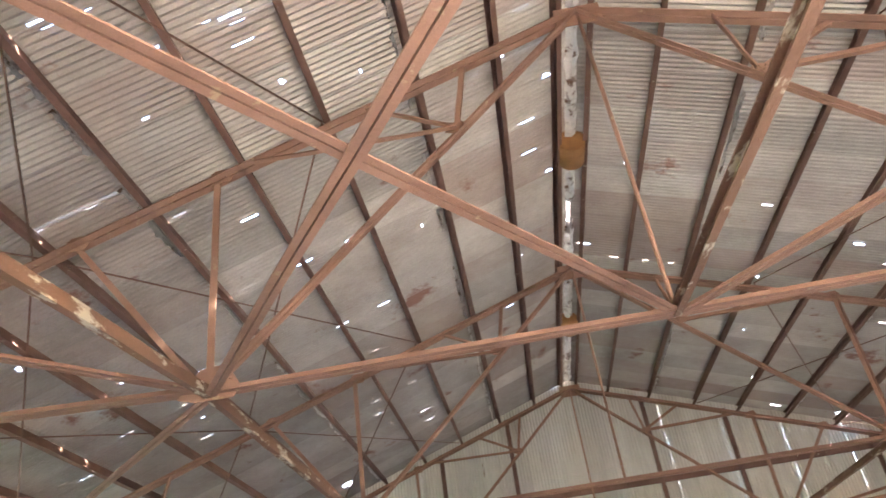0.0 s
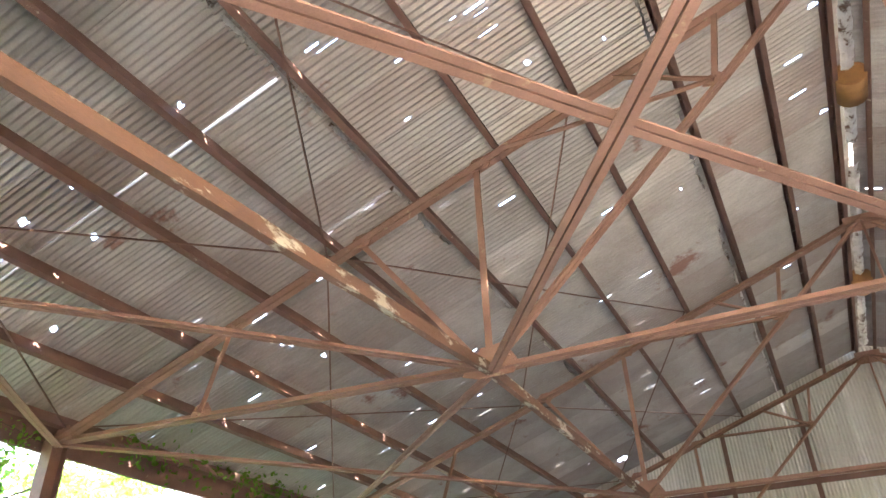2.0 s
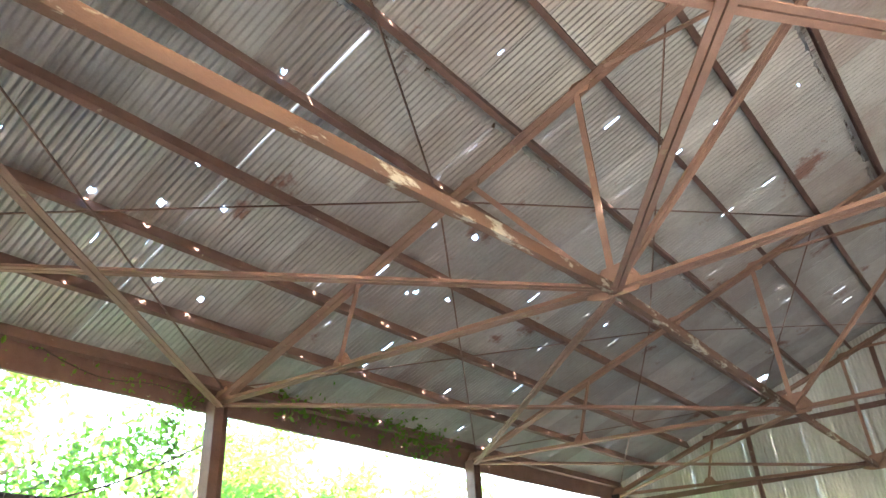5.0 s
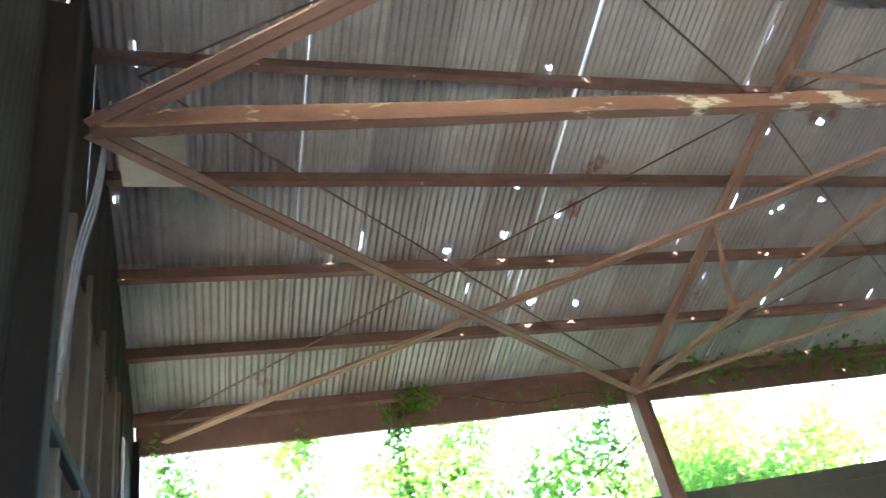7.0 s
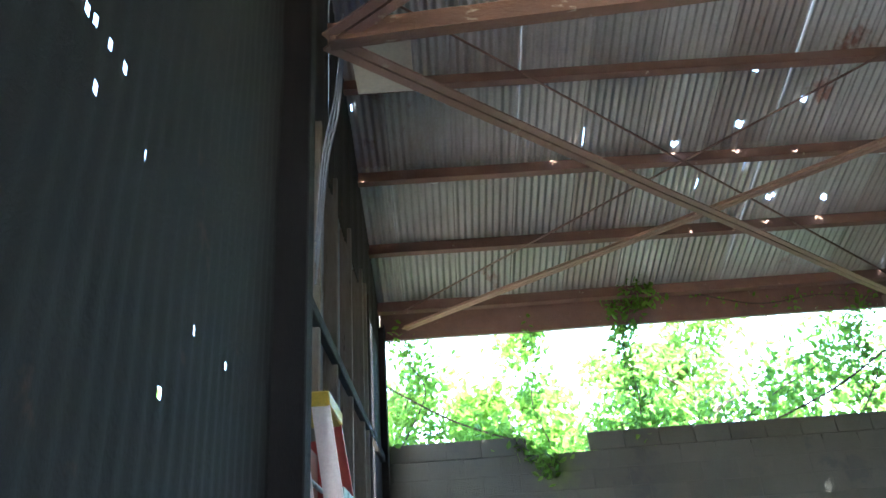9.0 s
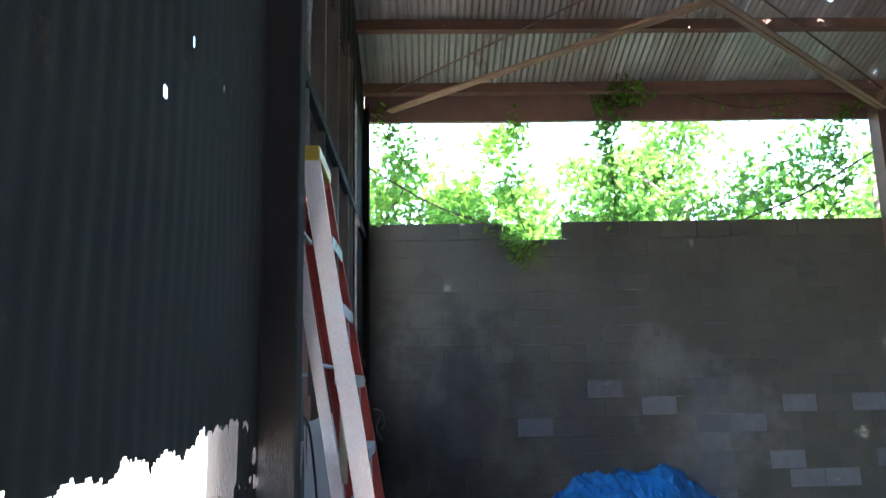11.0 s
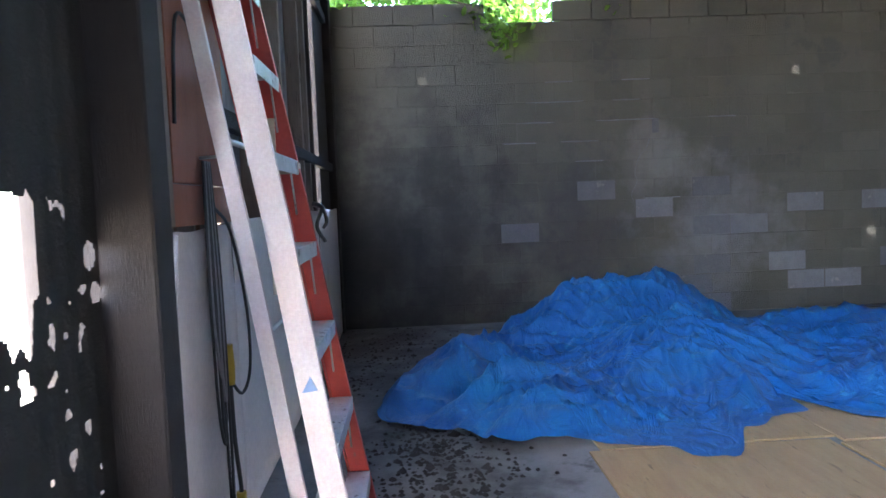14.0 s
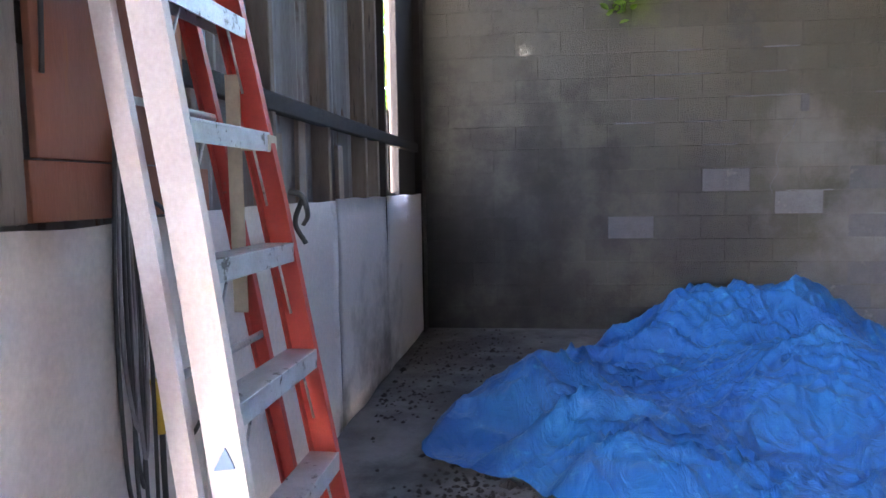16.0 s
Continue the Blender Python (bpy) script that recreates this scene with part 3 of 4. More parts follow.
tagged(part("wall_lintel", box((8.2, -0.10, 4.4), (12.8, 0.0, 4.6)), DARKWALL), "dark sheet over the unseen, added doorway", "wall", kind="structure")

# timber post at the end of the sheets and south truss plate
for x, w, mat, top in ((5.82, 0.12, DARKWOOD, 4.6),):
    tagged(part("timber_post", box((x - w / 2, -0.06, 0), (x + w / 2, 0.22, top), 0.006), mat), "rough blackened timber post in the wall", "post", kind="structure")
tagged(part("plywood_plate", box((5.32, 0.36, 3.985), (5.80, 0.65, 4.0), 0.002), PALEPLY), "pale square of plywood fixed beside a tie beam", "board")

# ---- south wall, west part: boards on studs ----
wall_w = thing("wall_south_west", "weathered corrugated sheets and boards on a timber frame", "wall", kind="structure")
rs = random.Random(11)
x = 1.50
while x < 5.7:
    w = 0.66
    verts, faces = [], []
    n = 36
    for i in range(n + 1):
        xx = min(x + w * i / n, 5.72)
        yy = -0.09 + 0.014 * math.cos(2 * math.pi * xx / 0.0762) + 0.004 * rs.random()
        verts += [(xx, yy, 0.0), (xx, yy, 5.0)]
    for i in range(n):
        faces.append((2 * i, 2 * i + 2, 2 * i + 3, 2 * i + 1))
    me = bpy.data.meshes.new("sheet")
    me.from_pydata(verts, [], faces)
    me.materials.append(OLDSHEET)
    new("sheet", me).parent = wall_w
    x += w
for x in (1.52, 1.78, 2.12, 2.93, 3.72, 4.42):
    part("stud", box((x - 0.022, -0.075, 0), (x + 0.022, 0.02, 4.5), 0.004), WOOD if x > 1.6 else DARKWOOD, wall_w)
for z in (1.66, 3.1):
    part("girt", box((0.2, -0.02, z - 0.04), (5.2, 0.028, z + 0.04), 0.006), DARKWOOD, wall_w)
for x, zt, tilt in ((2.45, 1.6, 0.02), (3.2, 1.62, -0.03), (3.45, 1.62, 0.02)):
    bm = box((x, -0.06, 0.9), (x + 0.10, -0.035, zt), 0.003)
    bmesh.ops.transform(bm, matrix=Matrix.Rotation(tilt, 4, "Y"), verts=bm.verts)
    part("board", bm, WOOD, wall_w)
# Low board and slats added to narrow the gap and hold back sun.
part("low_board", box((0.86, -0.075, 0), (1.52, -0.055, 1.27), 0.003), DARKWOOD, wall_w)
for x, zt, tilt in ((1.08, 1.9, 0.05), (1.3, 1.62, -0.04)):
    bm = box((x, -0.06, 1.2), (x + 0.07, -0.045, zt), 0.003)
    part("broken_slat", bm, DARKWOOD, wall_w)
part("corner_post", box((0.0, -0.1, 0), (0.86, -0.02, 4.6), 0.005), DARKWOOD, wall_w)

# red-brown boards above the white panels
tagged(part("red_board", box((4.40, 0.03, 1.235), (5.22, 0.048, 1.368), 0.002), REDBOARD), "red-brown stained board above the white panels", "board")
bm = box((4.55, 0.034, 1.372), (5.20, 0.054, 2.3), 0.002)
tagged(part("brown_board", bm, REDBOARD), "dull brown board leaning on the wall studs", "board")
tagged(part("weathered_stud", box((5.26, 0.0, 1.235), (5.37, 0.07, 2.9), 0.004), WOOD), "weathered grey timber stud beside the doorway edge", "stud")


def panel(name, x0, x1, z1, bulge, label, y=0.05):
    bm = bmesh.new()
    nx, nz = 14, 12
    g = [[None] * (nz + 1) for _ in range(nx + 1)]
    for i in range(nx + 1):
        for j in range(nz + 1):
            u, v = i / nx, j / nz
            d = bulge * (u ** 3) * (0.6 + 0.4 * v) + 0.012 * noise.noise((u * 3 + x0, v * 3, 2))
            g[i][j] = bm.verts.new((x0 + (x1 - x0) * u, y + d, 0.012 + (z1 - 0.012) * v + 0.01 * noise.noise((u * 4, v, x0))))
    for i in range(nx):
        for j in range(nz):
            f = bm.faces.new((g[i][j], g[i + 1][j], g[i + 1][j + 1], g[i][j + 1]))
            f.smooth = True
    bmesh.ops.solidify(bm, geom=bm.faces[:], thickness=0.012)
    bmesh.ops.recalc_face_normals(bm, faces=bm.faces)
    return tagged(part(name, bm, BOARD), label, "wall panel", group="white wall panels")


panel("white_panel", 4.52, 5.74, 1.225, 0.17, "bulging white hardboard panel standing against the wall", 0.05)
panel("white_panel", 2.93, 4.51, 1.24, 0.0, "white panel with nail marks against the wall", 0.046)
panel("white_panel", 1.675, 2.925, 1.25, 0.0, "white panel with nail marks against the wall", 0.044)
panel("white_panel", 0.06, 1.668, 1.25, 0.0, "white panel with dark damp stain at its foot", 0.043)

# ---- west wall: concrete blocks ----
CH, CW, GAP = 0.2045, 0.404, 0.007
COURSES = 16


def wall_top(y):
    """Height of the wall's broken top."""
    dip = 0.22 * math.exp(-((y - 1.85) / 0.33) ** 2)
    return 3.26 - dip


wall = tagged(part("wall_west", box((-0.2, -0.02, 0), (-0.0035, Y1, 3.02)), MORTAR), "unpainted grey concrete block wall, sooty and mossy, with corner shade painted in", "wall", kind="structure")

# ---- plywood on the floor ----
for k, (x0, y0, a, w, l) in enumerate(((1.5, 1.62, 1.0, 2.44, 1.22), (3.95, 1.60, -0.6, 2.44, 1.22), (1.55, 2.86, 0.4, 2.44, 1.22), (4.02, 2.84, 0.8, 2.44, 1.22), (1.5, 4.1, -0.5, 2.44, 1.22), (3.98, 4.08, 0.3, 2.44, 1.22))):
    ob = part("plywood_sheet", box((0, 0, 0.001), (w, l - 0.006, 0.013 + 0.0005 * k), 0.002), PLY)
    ob.matrix_world = pose(x0, y0, 0, 0, 0, a)
    tagged(ob, "scuffed yellowish plywood sheet lying on the floor", "plywood sheet", group="plywood on the floor")


# ---- soot and charred crumbs on the floor ----
def crumbs():
    rs = random.Random(15)
    verts, faces = [], []
    spots = ((3.75, 0.82, 0.30, 420), (4.25, 0.95, 0.28, 200), (4.7, 0.75, 0.3, 160), (1.1, 0.55, 0.5, 260), (2.2, 0.35, 0.35, 120))
    for cx, cy, sp, n in spots:
        for _ in range(n):
            x, y = max(0.1, rs.gauss(cx, sp)), max(0.12, rs.gauss(cy, sp * 0.6))
            r = rs.uniform(0.006, 0.022) * (1 if rs.random() < 0.9 else 1.7)
            b = len(verts)
            for k in range(5):
                an = k * 1.257 + rs.uniform(-0.3, 0.3)
                verts.append((x + r * math.cos(an), y + r * math.sin(an) * rs.uniform(0.5, 1), 0.001))
            verts.append((x + rs.uniform(-r, r) * 0.3, y, r * rs.uniform(0.4, 0.8)))
            faces += [(b + k, b + (k + 1) % 5, b + 5) for k in range(5)]
    me = bpy.data.meshes.new("charred_crumbs")
    me.from_pydata(verts, [], faces)
    me.materials.append(DARKWOOD)
    tagged(new("charred_crumbs", me), "black charred crumbs and soot strewn on the floor", "debris", kind="stuff")


crumbs()


# ---- tarp heap ----
def tarp():
    bm = bmesh.new()
    cx, cy = 2.0, 2.75
    rim = [(-180, 1.7), (-152, 1.8), (-127, 1.66), (-104, 1.66), (-90, 1.85), (-72, 2.3), (-60, 2.46), (-47, 2.34), (-39, 2.4), (-31, 2.2), (-22, 2.12), (-13, 2.25), (-8, 1.75), (3, 1.62), (8, 1.6), (11, 1.3), (15, 1.75), (20, 1.92), (33, 2.3), (50, 2.4), (65, 2.8), (80, 3.1), (100, 3.0), (125, 2.2), (150, 1.75), (180, 1.7)]

    def radius(a):
        d = math.degrees(a)
        for (a0, r0), (a1, r1) in zip(rim, rim[1:]):
            if a0 <= d <= a1:
                t = (d - a0) / (a1 - a0)
                t = t * t * (3 - 2 * t)
                return r0 + (r1 - r0) * t
        return 1.7
    nr, na = 120, 380
    rings = []
    for i in range(nr + 1):
        s = i / nr
        ring = []
        for k in range(na):
            a = -math.pi + 2 * math.pi * k / na
            R = radius(a) * (1 + 0.06 * noise.noise((math.cos(a) * 4, math.sin(a) * 4, 0.5)) + 0.035 * noise.noise((math.cos(a) * 13, math.sin(a) * 13, 2.5)))
            x, y = cx + R * s * math.cos(a), cy + R * s * math.sin(a)
            x = max(0.05, x)
            h = 0.56 * math.exp(-((x - 0.85) / 0.62) ** 4 - ((y - 2.65) / 0.85) ** 4)
            h += 0.40 * math.exp(-((x - 2.1) / 0.7) ** 2 - ((y - 2.8) / 0.72) ** 2)
            h += 0.20 * math.exp(-((x - 2.3) / 0.45) ** 2 - ((y - 1.05) / 0.3) ** 2)
            h += 0.10 * math.exp(-((x - 3.1) / 0.5) ** 2 - ((y - 1.5) / 0.4) ** 2)
            h += 0.22 * math.exp(-((x - 1.2) / 0.6) ** 2 - ((y - 4.5) / 0.7) ** 2)
            h += 0.18 * math.exp(-((x - 3.2) / 0.3) ** 2 - ((y - 3.55) / 0.3) ** 2)
            p = Vector((x, y, 0))
            q = p + noise.noise_vector(p * 0.8) * 0.45

            def crease(px, py, seed, sharp):
                return max(0.0, 1 - abs(noise.noise((px, py, seed))) * 2.2) ** sharp
            aw = a + 0.3 * noise.noise((x * 1.1, y * 1.1, 6.0))
            skirt = min(1, s * 1.3) ** 2
            left = 1 / (1 + math.exp((y - 1.9) * 4))
            fold = (0.08 + 0.11 * left) * skirt * crease(math.cos(aw) * 3.6, math.sin(aw) * 3.6, s * 0.9, 1.6)
            fold += (0.04 + 0.07 * left) * skirt * crease(math.cos(aw) * 8.5, math.sin(aw) * 8.5, s * 1.7 + 5, 2.6)
            fold += 0.07 * crease(q.x * 1.7 + q.y * 0.5, q.y * 1.1, 1.3, 2.5)
            fold += 0.045 * crease(q.x * 4.2, q.y * 3.0 - q.x, 4.7, 3.0)
            fold += 0.022 * crease(q.x * 9, q.y * 7 + q.x * 3, 8.1, 2.2) + 0.004 * noise.noise((q.x * 22, q.y * 22, 3.0))
            z = h * (1 - s ** 5) + fold * (1 - 0.6 * s ** 10) - 0.06
            z = max(0.018 + 0.014 * max(0, noise.noise((q.x * 14, q.y * 12, 8.1))), z)
            ring.append(bm.verts.new((x, y, z)))
            if i == 0:
                break
        rings.append(ring)
    for k in range(na):
        bm.faces.new((rings[0][0], rings[1][k], rings[1][(k + 1) % na]))
    for r0, r1 in zip(rings[1:], rings[2:]):
        for k in range(na):
            bm.faces.new((r0[k], r1[k], r1[(k + 1) % na], r0[(k + 1) % na]))
    for f in bm.faces:
        f.smooth = True
    bmesh.ops.recalc_face_normals(bm, faces=bm.faces)
    return tagged(part("tarp", bm, TARP), "crumpled blue plastic tarp heaped on the floor", "tarp")


tarp()


# ---- ladder ----
def ladder():
    top = thing("stepladder", "red fibreglass stepladder with aluminium steps leaning folded on the wall", "ladder", (0, 0, 0))
    lean = -0.17

    def yy(z, y0=0.545):
        return y0 + lean * z
    zt = 2.47

    def rail(name, xb, xt, y0, z0, z1, w, d, mat, label=""):
        """Channel rail from foot to head: flanges across, web along x."""
        a, b = Vector((xb, yy(z0, y0), z0)), Vector((xt, yy(z1, y0), z1))
        bm = channel(b, a, d, w, 0.005, (0, 1, 0), 6) if xb > 5 else channel(a, b, d, w, 0.005, (0, 1, 0), 6)
        return part(name, bm, mat, top, label)
    # Near-side rails carry the bright light in their colour; far-side ones stay red.
    rail("near_rail", 5.20, 5.04, 0.545, 0.0, zt, 0.032, 0.082, RAILPINK, "faded rail painted nearly white for the strong light on it")
    fr = rail("far_rail", 4.54, 4.66, 0.545, 0.0, zt, 0.032, 0.082, RAILRED, "bright red fibreglass rail")
    rail("rear_rail", 5.17, 5.03, 0.43, 0.03, zt - 0.1, 0.028, 0.05, RAILPINK, "faded rear rail painted nearly white for the strong light on it")
    rail("rear_rail", 4.57, 4.67, 0.43, 0.03, zt - 0.1, 0.028, 0.05, RAILRED)
    for k in range(1, 8):
        z = 0.205 + 0.3125 * (k - 1)
        u = z / zt
        xa, xb = 4.54 + 0.12 * u + 0.012, 5.20 - 0.16 * u - 0.012
        y = yy(z)
        st = part("step", box((xa, y - 0.045, z - 0.004), (xb, y + 0.045, z + 0.004), 0.001), ALU, top)
        bm = box((xa, y + 0.041, z - 0.05), (xb, y + 0.045, z - 0.004))
        add_box(bm, (xa, y - 0.045, z - 0.035), (xb, y - 0.041, z - 0.004))
        part("step_lip", bm, ALU, st)
        for xe, sg in ((xa + 0.005, 1), (xb - 0.005, -1)):
            part("step_brace", tube([(xe, y + 0.03, z - 0.20), (xe + sg * 0.10, y + 0.03, z - 0.012)], 0.004, 5), ALU, st)
        if k % 2:
            part("rear_rung", tube([(4.57 + 0.1 * u, yy(z, 0.43), z + 0.05), (5.17 - 0.14 * u, yy(z, 0.43), z + 0.05)], 0.011, 6), ALU, top)
    part("top_cap", box((4.64, yy(zt) - 0.11, zt - 0.03), (5.07, yy(zt) + 0.05, zt + 0.04), 0.008), YELLOW, top, "worn yellow top cap")
    for z in (1.2,):
        part("spreader", box((4.64, yy(z, 0.43), z - 0.25), (4.648, yy(z, 0.47), z + 0.42)), PALEPLY, top, "bare metal spreader bar")
    bm = bmesh.new()
    ring = ((-0.024, -0.022), (0.024, -0.016), (0.013, 0.008), (0.002, 0.028))
    vs = [bm.verts.new((xx - 0.065 * (b + 0.022), yy(0.72) + a, 0.72 + b)) for xx in (5.170, 5.176) for a, b in ring]
    bm.faces.new(vs[:4]), bm.faces.new(vs[4:])
    for k in range(4):
        bm.faces.new((vs[k], vs[(k + 1) % 4], vs[4 + (k + 1) % 4], vs[4 + k]))
    bmesh.ops.recalc_face_normals(bm, faces=bm.faces)
    part("label", bm, BLUETAPE, top, "torn blue sticker")
    part("tape", box((4.58, yy(1.43) - 0.043, 1.41), (4.642, yy(1.43) + 0.044, 1.452), 0.001), PALEPLY, fr, "worn yellowish tape round the rail")
    for x0 in (4.545, 5.20):
        part("foot", box((x0 - 0.03, 0.46, 0.0), (x0 + 0.03, 0.56, 0.03), 0.005), CABLE, top, "black rubber foot")


ladder()

# ---- cables hanging on the wall ----
rs = random.Random(3)
cord = thing("extension_cord", "coiled grey extension cord with a yellow plug hanging on the wall", "cable")
for k in range(5):
    dx = 0.022 * k - 0.045
    zb = (0.16, 0.62, 0.55, 0.70, 0.48)[k]
    pts = curve([(4.93 + dx * .5, 0.075, 1.45), (4.96 + dx, 0.085, 1.0), (4.955 + dx, 0.09, zb + 0.12), (4.935 + dx * .6, 0.095, zb), (4.915 + dx, 0.09, zb + 0.15), (4.90 + dx, 0.085, 1.0), (4.90 + dx * .5, 0.075, 1.45)])
    part("loop", tube(pts, 0.0055), GREYCABLE if k % 2 else CABLE, cord)
part("plug", tube([(4.83, 0.085, 0.80), (4.83, 0.085, 0.79), (4.83, 0.09, 0.72), (4.83, 0.09, 0.67), (4.83, 0.09, 0.655)], 0.022, 8, 0.017), YELLOW, cord, "yellow plastic plug")
part("lead", tube(curve([(4.83, 0.09, 0.66), (4.835, 0.095, 0.45), (4.81, 0.1, 0.28), (4.81, 0.1, 0.22)]), 0.008), CABLE, cord, "black lead")
part("connector", tube([(4.81, 0.1, 0.25), (4.81, 0.1, 0.17)], 0.019, 8), YELLOW, cord, "yellow connector at the end")
part("lead", tube(curve([(4.83, 0.09, 0.67), (4.74, 0.11, 0.60), (4.64, 0.12, 0.68), (4.60, 0.11, 0.9), (4.70, 0.09, 1.2), (4.85, 0.07, 1.3)]), 0.006), CABLE, cord, "black lead")
part("nail", tube([(4.915, 0.02, 1.46), (4.915, 0.11, 1.465)], 0.006, 6), ALU, cord)
clamp = thing("spring_clamp", "black plastic spring clamp gripping the ladder rail", "clamp", (4.60, 0.385, 1.24))
clamp.scale = (0.75, 0.75, 0.75)
part("jaw", tube(curve([(0, 0, 0.07), (0, 0.05, 0.05), (0, 0.07, -0.02), (0, 0.05, -0.06)]), 0.014, 7, 0.008), CABLE, clamp)
part("handle", tube(curve([(0, 0.05, 0.04), (0, 0.02, -0.05), (0, 0.06, -0.13)]), 0.010, 7), CABLE, clamp)
wire = thing("hanging_wire", "loose grey wires hanging from the roof beam by the wall", "wire")
for k in range(3):
    part("strand", tube(curve([(5.87 - .02 * k, 0.36, 4.0), (5.7 - .05 * k, 0.30, 3.7), (5.66 - .05 * k, 0.24, 3.4), (5.6, 0.2, 3.0 - 0.1 * k)]), 0.006, 5), GREYCABLE, wire)
bent = thing("bent_wire", "bent dark wire loop on the brown board", "wire")
part("strand", tube(curve([(5.18, 0.06, 1.55), (5.17, 0.07, 1.8), (5.10, 0.07, 1.9), (4.9, 0.07, 1.86)]), 0.006, 6), CABLE, bent)

# ---- greenery outside and vines in the opening ----
def leaf_verts(rs, c, size, verts, faces):
    n = Vector((rs.gauss(0, 1), rs.gauss(0, 1), rs.gauss(0, 1) + 0.6)).normalized()
    u = n.orthogonal().normalized()
    u = Matrix.Rotation(rs.uniform(0, 6.28), 3, n) @ u
    v = n.cross(u)
    s = size * rs.uniform(0.6, 1.3)
    b = len(verts)
    for a, w in ((-1, 0), (-0.35, 0.5), (0.4, 0.42), (1, 0), (0.4, -0.42), (-0.35, -0.5)):
        p = c + s * (a * u + w * v) + n * (s * 0.18 * (abs(w) * 2 - 0.4))
        verts.append(tuple(p))
    faces += [(b, b + 1, b + 2, b + 3), (b, b + 3, b + 4, b + 5)]


def leaf_part(name, centres, size, parent, seed, count, spread):
    rs = random.Random(seed)
    verts, faces = [], []
    for _ in range(count):
        c = rs.choice(centres)
        p = Vector(c) + Vector((rs.gauss(0, spread), rs.gauss(0, spread), rs.gauss(0, spread)))
        leaf_verts(rs, p, size, verts, faces)
    me = bpy.data.meshes.new(name)
    me.from_pydata(verts, [], faces)
    me.materials.append(LEAF)
    ob = new(name, me)
    ob.parent = parent
    return ob


def vine(ctrl, seed, count, size=0.045, spread=0.09, label="green climbing vine hanging in the open side"):
    v = thing("vine", label, "vine", group="vines")
    pts = curve(ctrl, 14)
    part("stem", tube(pts, 0.010, 6, 0.004), BARK, v)
    leaf_part("leaves", pts, size, v, seed, count, spread)


vine([(-0.12, 2.95, 3.2), (-0.10, 3.0, 3.7), (-0.08, 2.92, 4.2), (-0.02, 2.98, 4.6), (0.10, 3.1, 4.95)], 1, 420)
vine([(-0.1, 3.0, 4.5), (0.02, 2.85, 4.75), (0.12, 3.15, 4.9), (0.16, 3.3, 4.8)], 2, 260, 0.04, 0.08)
vine([(-0.15, 1.9, 3.2), (-0.15, 1.75, 3.7), (-0.1, 1.85, 4.2), (-0.05, 1.8, 4.6)], 3, 160)
vine([(-0.2, 1.2, 3.3), (-0.1, 1.55, 3.18), (0.03, 1.75, 3.0), (0.05, 1.85, 2.9)], 4, 260, 0.045, 0.08, "green vine creeping over the broken wall top")
vine([(-0.2, 0.2, 3.3), (-0.15, 0.5, 3.9), (-0.1, 0.3, 4.3), (-0.05, 0.25, 4.6)], 5, 240)
vine([(-0.2, 5.6, 3.3), (-0.15, 5.9, 3.8), (-0.1, 5.7, 4.2), (-0.02, 5.9, 4.6)], 6, 240)
vine([(-0.05, 7.0, 4.9), (0.1, 8.0, 4.85), (0.1, 9.2, 4.95), (0.15, 10.2, 4.8), (0.1, 11.2, 4.9)], 7, 700, 0.05, 0.16, "green vine trailing along the eave beam")
vine([(0.1, 3.6, 4.9), (0.05, 4.6, 4.66), (0.1, 5.4, 4.7), (0.1, 6.1, 4.6)], 8, 90, 0.03, 0.06, "thin dry vine along the eave beam")
vine([(-0.5, 0.0, 3.2), (-0.55, 0.5, 3.5), (-0.5, 1.0, 3.35), (-0.4, 1.5, 3.3)], 9, 900, 0.05, 0.2, "dense green creeper climbing over the wall")
vine([(-0.6, 0.1, 3.3), (-0.6, 0.25, 3.9), (-0.5, 0.5, 4.4)], 10, 500, 0.05, 0.16)
vine([(-0.6, 2.4, 3.2), (-0.55, 2.9, 3.45), (-0.5, 3.5, 3.3), (-0.6, 4.2, 3.4)], 11, 800, 0.05, 0.16, "dense green creeper climbing over the wall")
vine([(-0.9, 4.2, 3.3), (-0.8, 5.0, 3.8), (-0.9, 5.8, 4.2), (-0.7, 6.0, 4.5)], 12, 1100, 0.05, 0.26, "dense green creeper climbing over the wall")
for k, (y0, z0, y1, z1) in enumerate(((0.0, 4.0, 1.6, 3.2), (4.3, 3.2, 6.2, 4.1), (12.5, 3.3, 13.5, 4.6))):
    tagged(part("bare_stem", tube(curve([(-0.05, y0, z0), (-0.06, (y0 + y1) / 2, (z0 + z1) / 2 - 0.08), (-0.05, y1, z1)]), 0.012, 6), BARK), "bare brown vine stem across the opening", "vine")


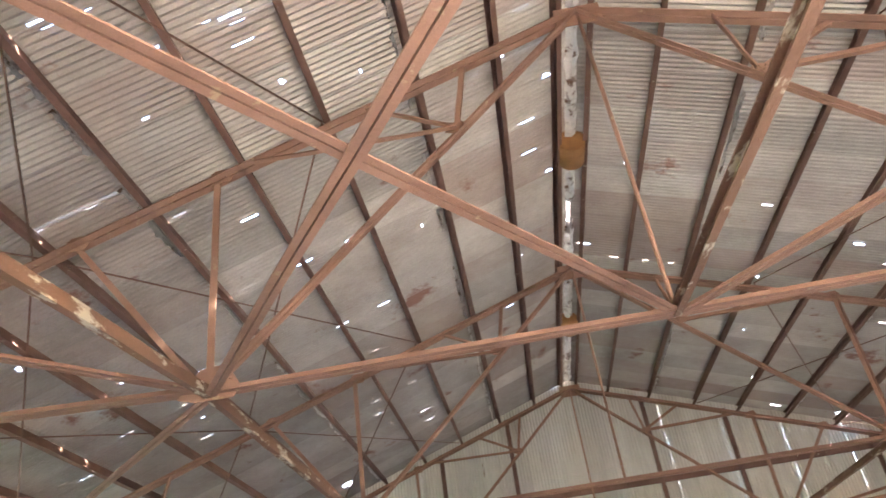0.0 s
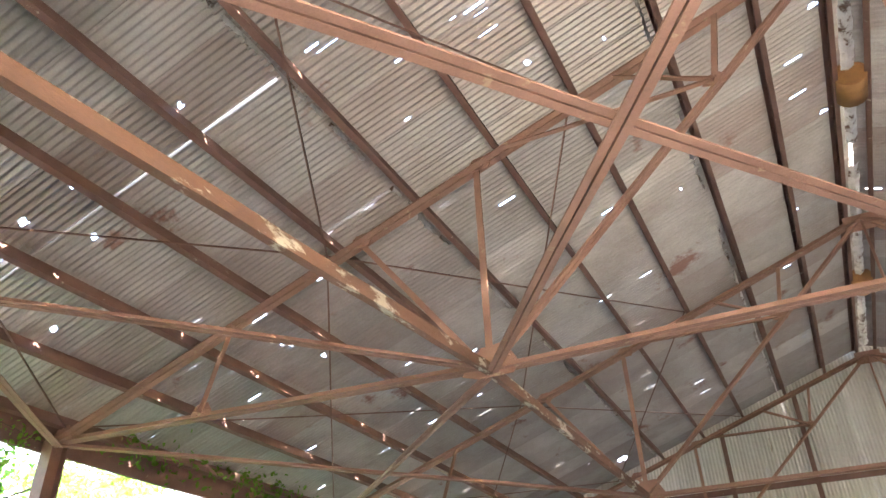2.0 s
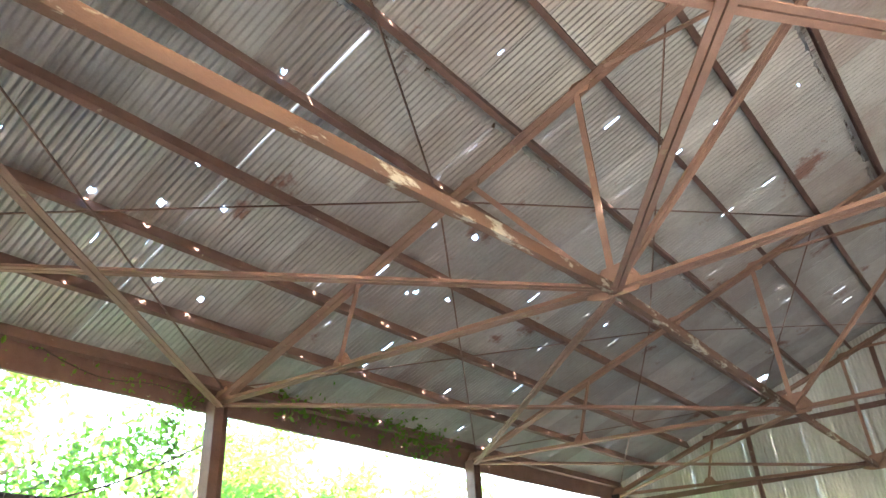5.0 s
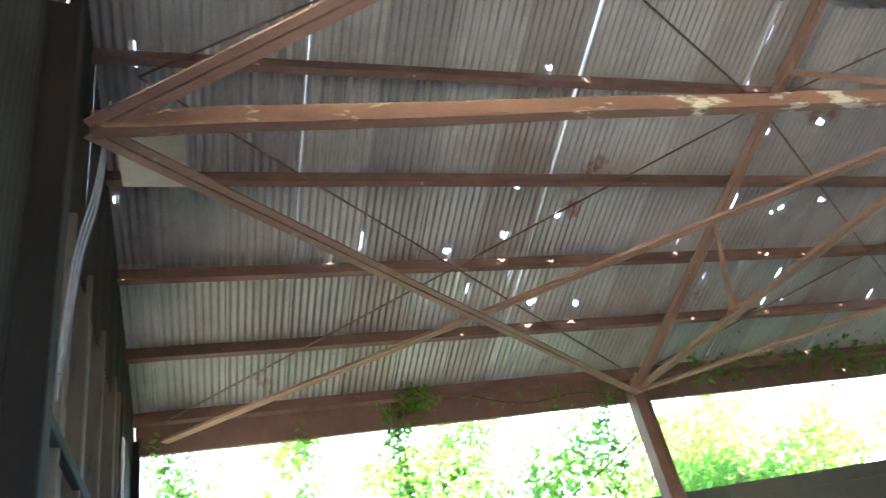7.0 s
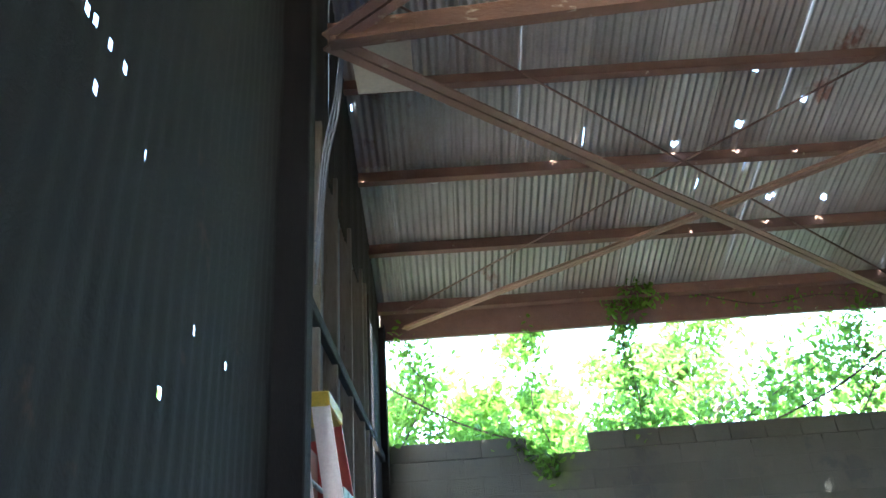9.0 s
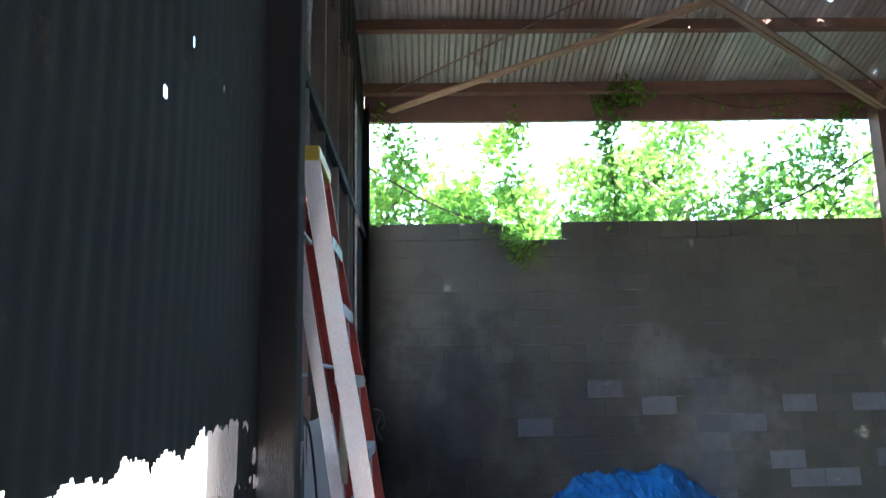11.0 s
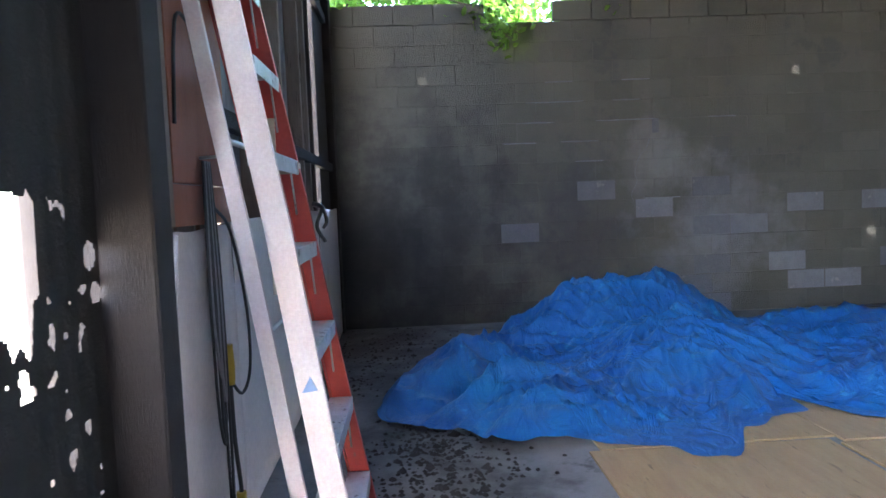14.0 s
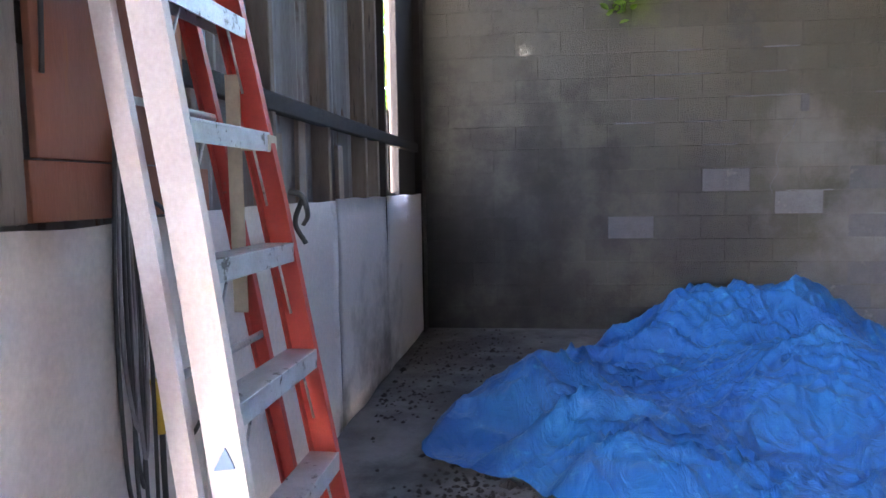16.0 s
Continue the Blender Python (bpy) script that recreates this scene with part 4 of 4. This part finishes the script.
def tree(x, y, h, crown_r, seed, leaves, size=0.10):
    rs = random.Random(seed)
    t = thing("tree", "leafy green tree outside the open side", "tree", (x, y, -0.05), "trees outside")
    trunk = curve([(0, 0, 0), (rs.uniform(-.2, .2), rs.uniform(-.2, .2), h * 0.4), (rs.uniform(-.4, .4), rs.uniform(-.4, .4), h * 0.8)], 8)
    part("trunk", tube(trunk, 0.14, 8, 0.05), BARK, t)
    cl = []
    for k in range(9):
        a, el = rs.uniform(0, 6.28), rs.uniform(0.1, 1.0)
        s = trunk[int(len(trunk) * rs.uniform(0.35, 0.95))]
        e = s + Vector((math.cos(a) * crown_r * rs.uniform(.5, 1), math.sin(a) * crown_r * rs.uniform(.5, 1), el * crown_r * 0.7))
        part("limb", tube(curve([s, (s + e) / 2 + Vector((0, 0, 0.15)), e], 6), 0.05, 6, 0.012), BARK, t)
        for _ in range(9):
            cl.append(s.lerp(e, rs.uniform(0.3, 1.1)) + Vector((rs.gauss(0, .35), rs.gauss(0, .35), rs.gauss(0, .3))))
    leaf_part("crown", cl, size, t, seed, leaves, 0.22)


rs = random.Random(21)
for k, (x, y, h, r, n) in enumerate(((-3.4, -0.8, 5.2, 1.5, 2600), (-5.6, 1.8, 4.4, 1.2, 1600), (-3.2, 5.3, 5.6, 1.8, 3400), (-6.5, 4.2, 4.6, 1.3, 1500), (-3.0, 8.2, 6.0, 2.2, 6500), (-3.2, 11.2, 6.0, 2.2, 6000), (-3.4, 14.5, 6.0, 2.2, 5000), (-3.6, 17.8, 6.0, 2.0, 3500),
                                     (-10, 2.5, 7.5, 3.2, 6000), (-11, 7.5, 8, 3.2, 6000), (-9, -3.5, 7.5, 3.2, 5000), (-10, 13, 8, 3.2, 5000), (-12, -8, 8, 3.2, 4000), (-11, 19, 8, 3.2, 4000))):
    tree(x, y, h, r, 40 + k, n, 0.075 if k < 8 else 0.11)

# ---- blocks of the west wall, one by one near the corner ----
block_mesh = {}


def block_shape(w):
    key = round(w, 3)
    if key not in block_mesh:
        bm = bmesh.new()
        add_box(bm, (0, 0, 0), (0.03, w - GAP, CH - GAP), None, 0.004)
        me = bpy.data.meshes.new("block")
        bm.to_mesh(me)
        bm.free()
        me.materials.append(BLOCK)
        block_mesh[key] = me
    return block_mesh[key]


rs = random.Random(8)
far = bmesh.new()
for c in range(COURSES):
    z = c * CH
    y = (1.70 - 5 * CW) - (CW / 2 if c % 2 else 0)
    while y < Y1 - 0.1:
        ya, yb = max(y, 0.0), min(y + CW, Y1)
        y += CW
        if yb - ya < 0.06 or z + CH > wall_top((ya + yb) / 2) + 0.06:
            continue
        proud = rs.uniform(-0.0015, 0.0025)
        if ya < 7.0:
            ob = new("block", block_shape(yb - ya))
            ob.parent = wall
            if c < 8 and (rs.random() < ((0.25 if c < 6 else 0.08) if ya > 2.9 else 0.02) or (c == 4 and abs(ya - 1.70) < 0.02) or (c == 5 and 3.0 < ya < 3.3)):
                ob.material_slots[0].link = "OBJECT"
                ob.material_slots[0].material = PALEBLOCK
            ob.location = (-0.031 + proud, ya + GAP / 2, z + GAP / 2)
        else:
            add_box(far, (-0.031 + proud, ya + GAP / 2, z + GAP / 2), (proud, yb - GAP / 2, z + CH - GAP / 2))
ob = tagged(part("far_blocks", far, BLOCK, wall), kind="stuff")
rest = bmesh.new()
for k in range(45):
    y = k * CW
    if wall_top(y + CW / 2) > 3.2:
        add_box(rest, (-0.2, y, 3.02), (-0.032, min(y + CW - 0.005, Y1), 3.255 + 0.02 * rs.random()))
tagged(part("wall_top_course", rest, BLOCK, wall), kind="stuff")

# hardened mortar squeezed out of the joints, a loose piece and a pale crack
rs = random.Random(52)
for c, ya, yb in ((9, 1.75, 2.1), (9, 2.35, 2.75), (10, 1.9, 2.3), (10, 2.72, 3.38), (10, 3.9, 4.2), (11, 2.0, 2.6), (11, 2.9, 3.2), (12, 2.2, 2.5), (12, 3.0, 3.3), (8, 2.5, 2.8), (6, 3.2, 3.6), (5, 3.9, 4.3)):
    bm = bmesh.new()
    n = 12
    rows = []
    for k in range(n + 1):
        y = ya + (yb - ya) * k / n
        t = 0.007 + 0.006 * noise.noise((y * 9, c, 1)) if 0 < k < n else 0.002
        d = 0.008 + 0.009 * abs(noise.noise((y * 14, c, 6)))
        z = c * CH + 0.004 * noise.noise((y * 6, c, 9))
        rows.append([bm.verts.new((-0.004, y, z - t)), bm.verts.new((d, y, z - t * 0.6)), bm.verts.new((d * 0.8, y, z + t * 0.6)), bm.verts.new((-0.004, y, z + t))])
    for p, q in zip(rows, rows[1:]):
        for j in range(3):
            bm.faces.new((p[j], q[j], q[j + 1], p[j + 1]))
    bmesh.ops.recalc_face_normals(bm, faces=bm.faces)
    part("mortar_ridge", bm, PALEBLOCK, wall, "pale mortar squeezed out of a joint")
part("mortar_ridge", box((-0.004, 3.31, 1.90), (0.012, 3.38, 2.045), 0.005), PALEBLOCK, wall, "pale mortar squeezed out of a joint")
part("crack", tube(curve([(0.0, 3.28, 1.84), (0.001, 3.24, 1.74), (0.001, 3.17, 1.66), (0.001, 3.12, 1.5), (0.001, 3.14, 1.4), (0.001, 3.08, 1.28), (0.0, 3.1, 1.2)], 6), 0.0035, 5, 0.002), PALEBLOCK, wall, "thin pale crack running down the blocks")
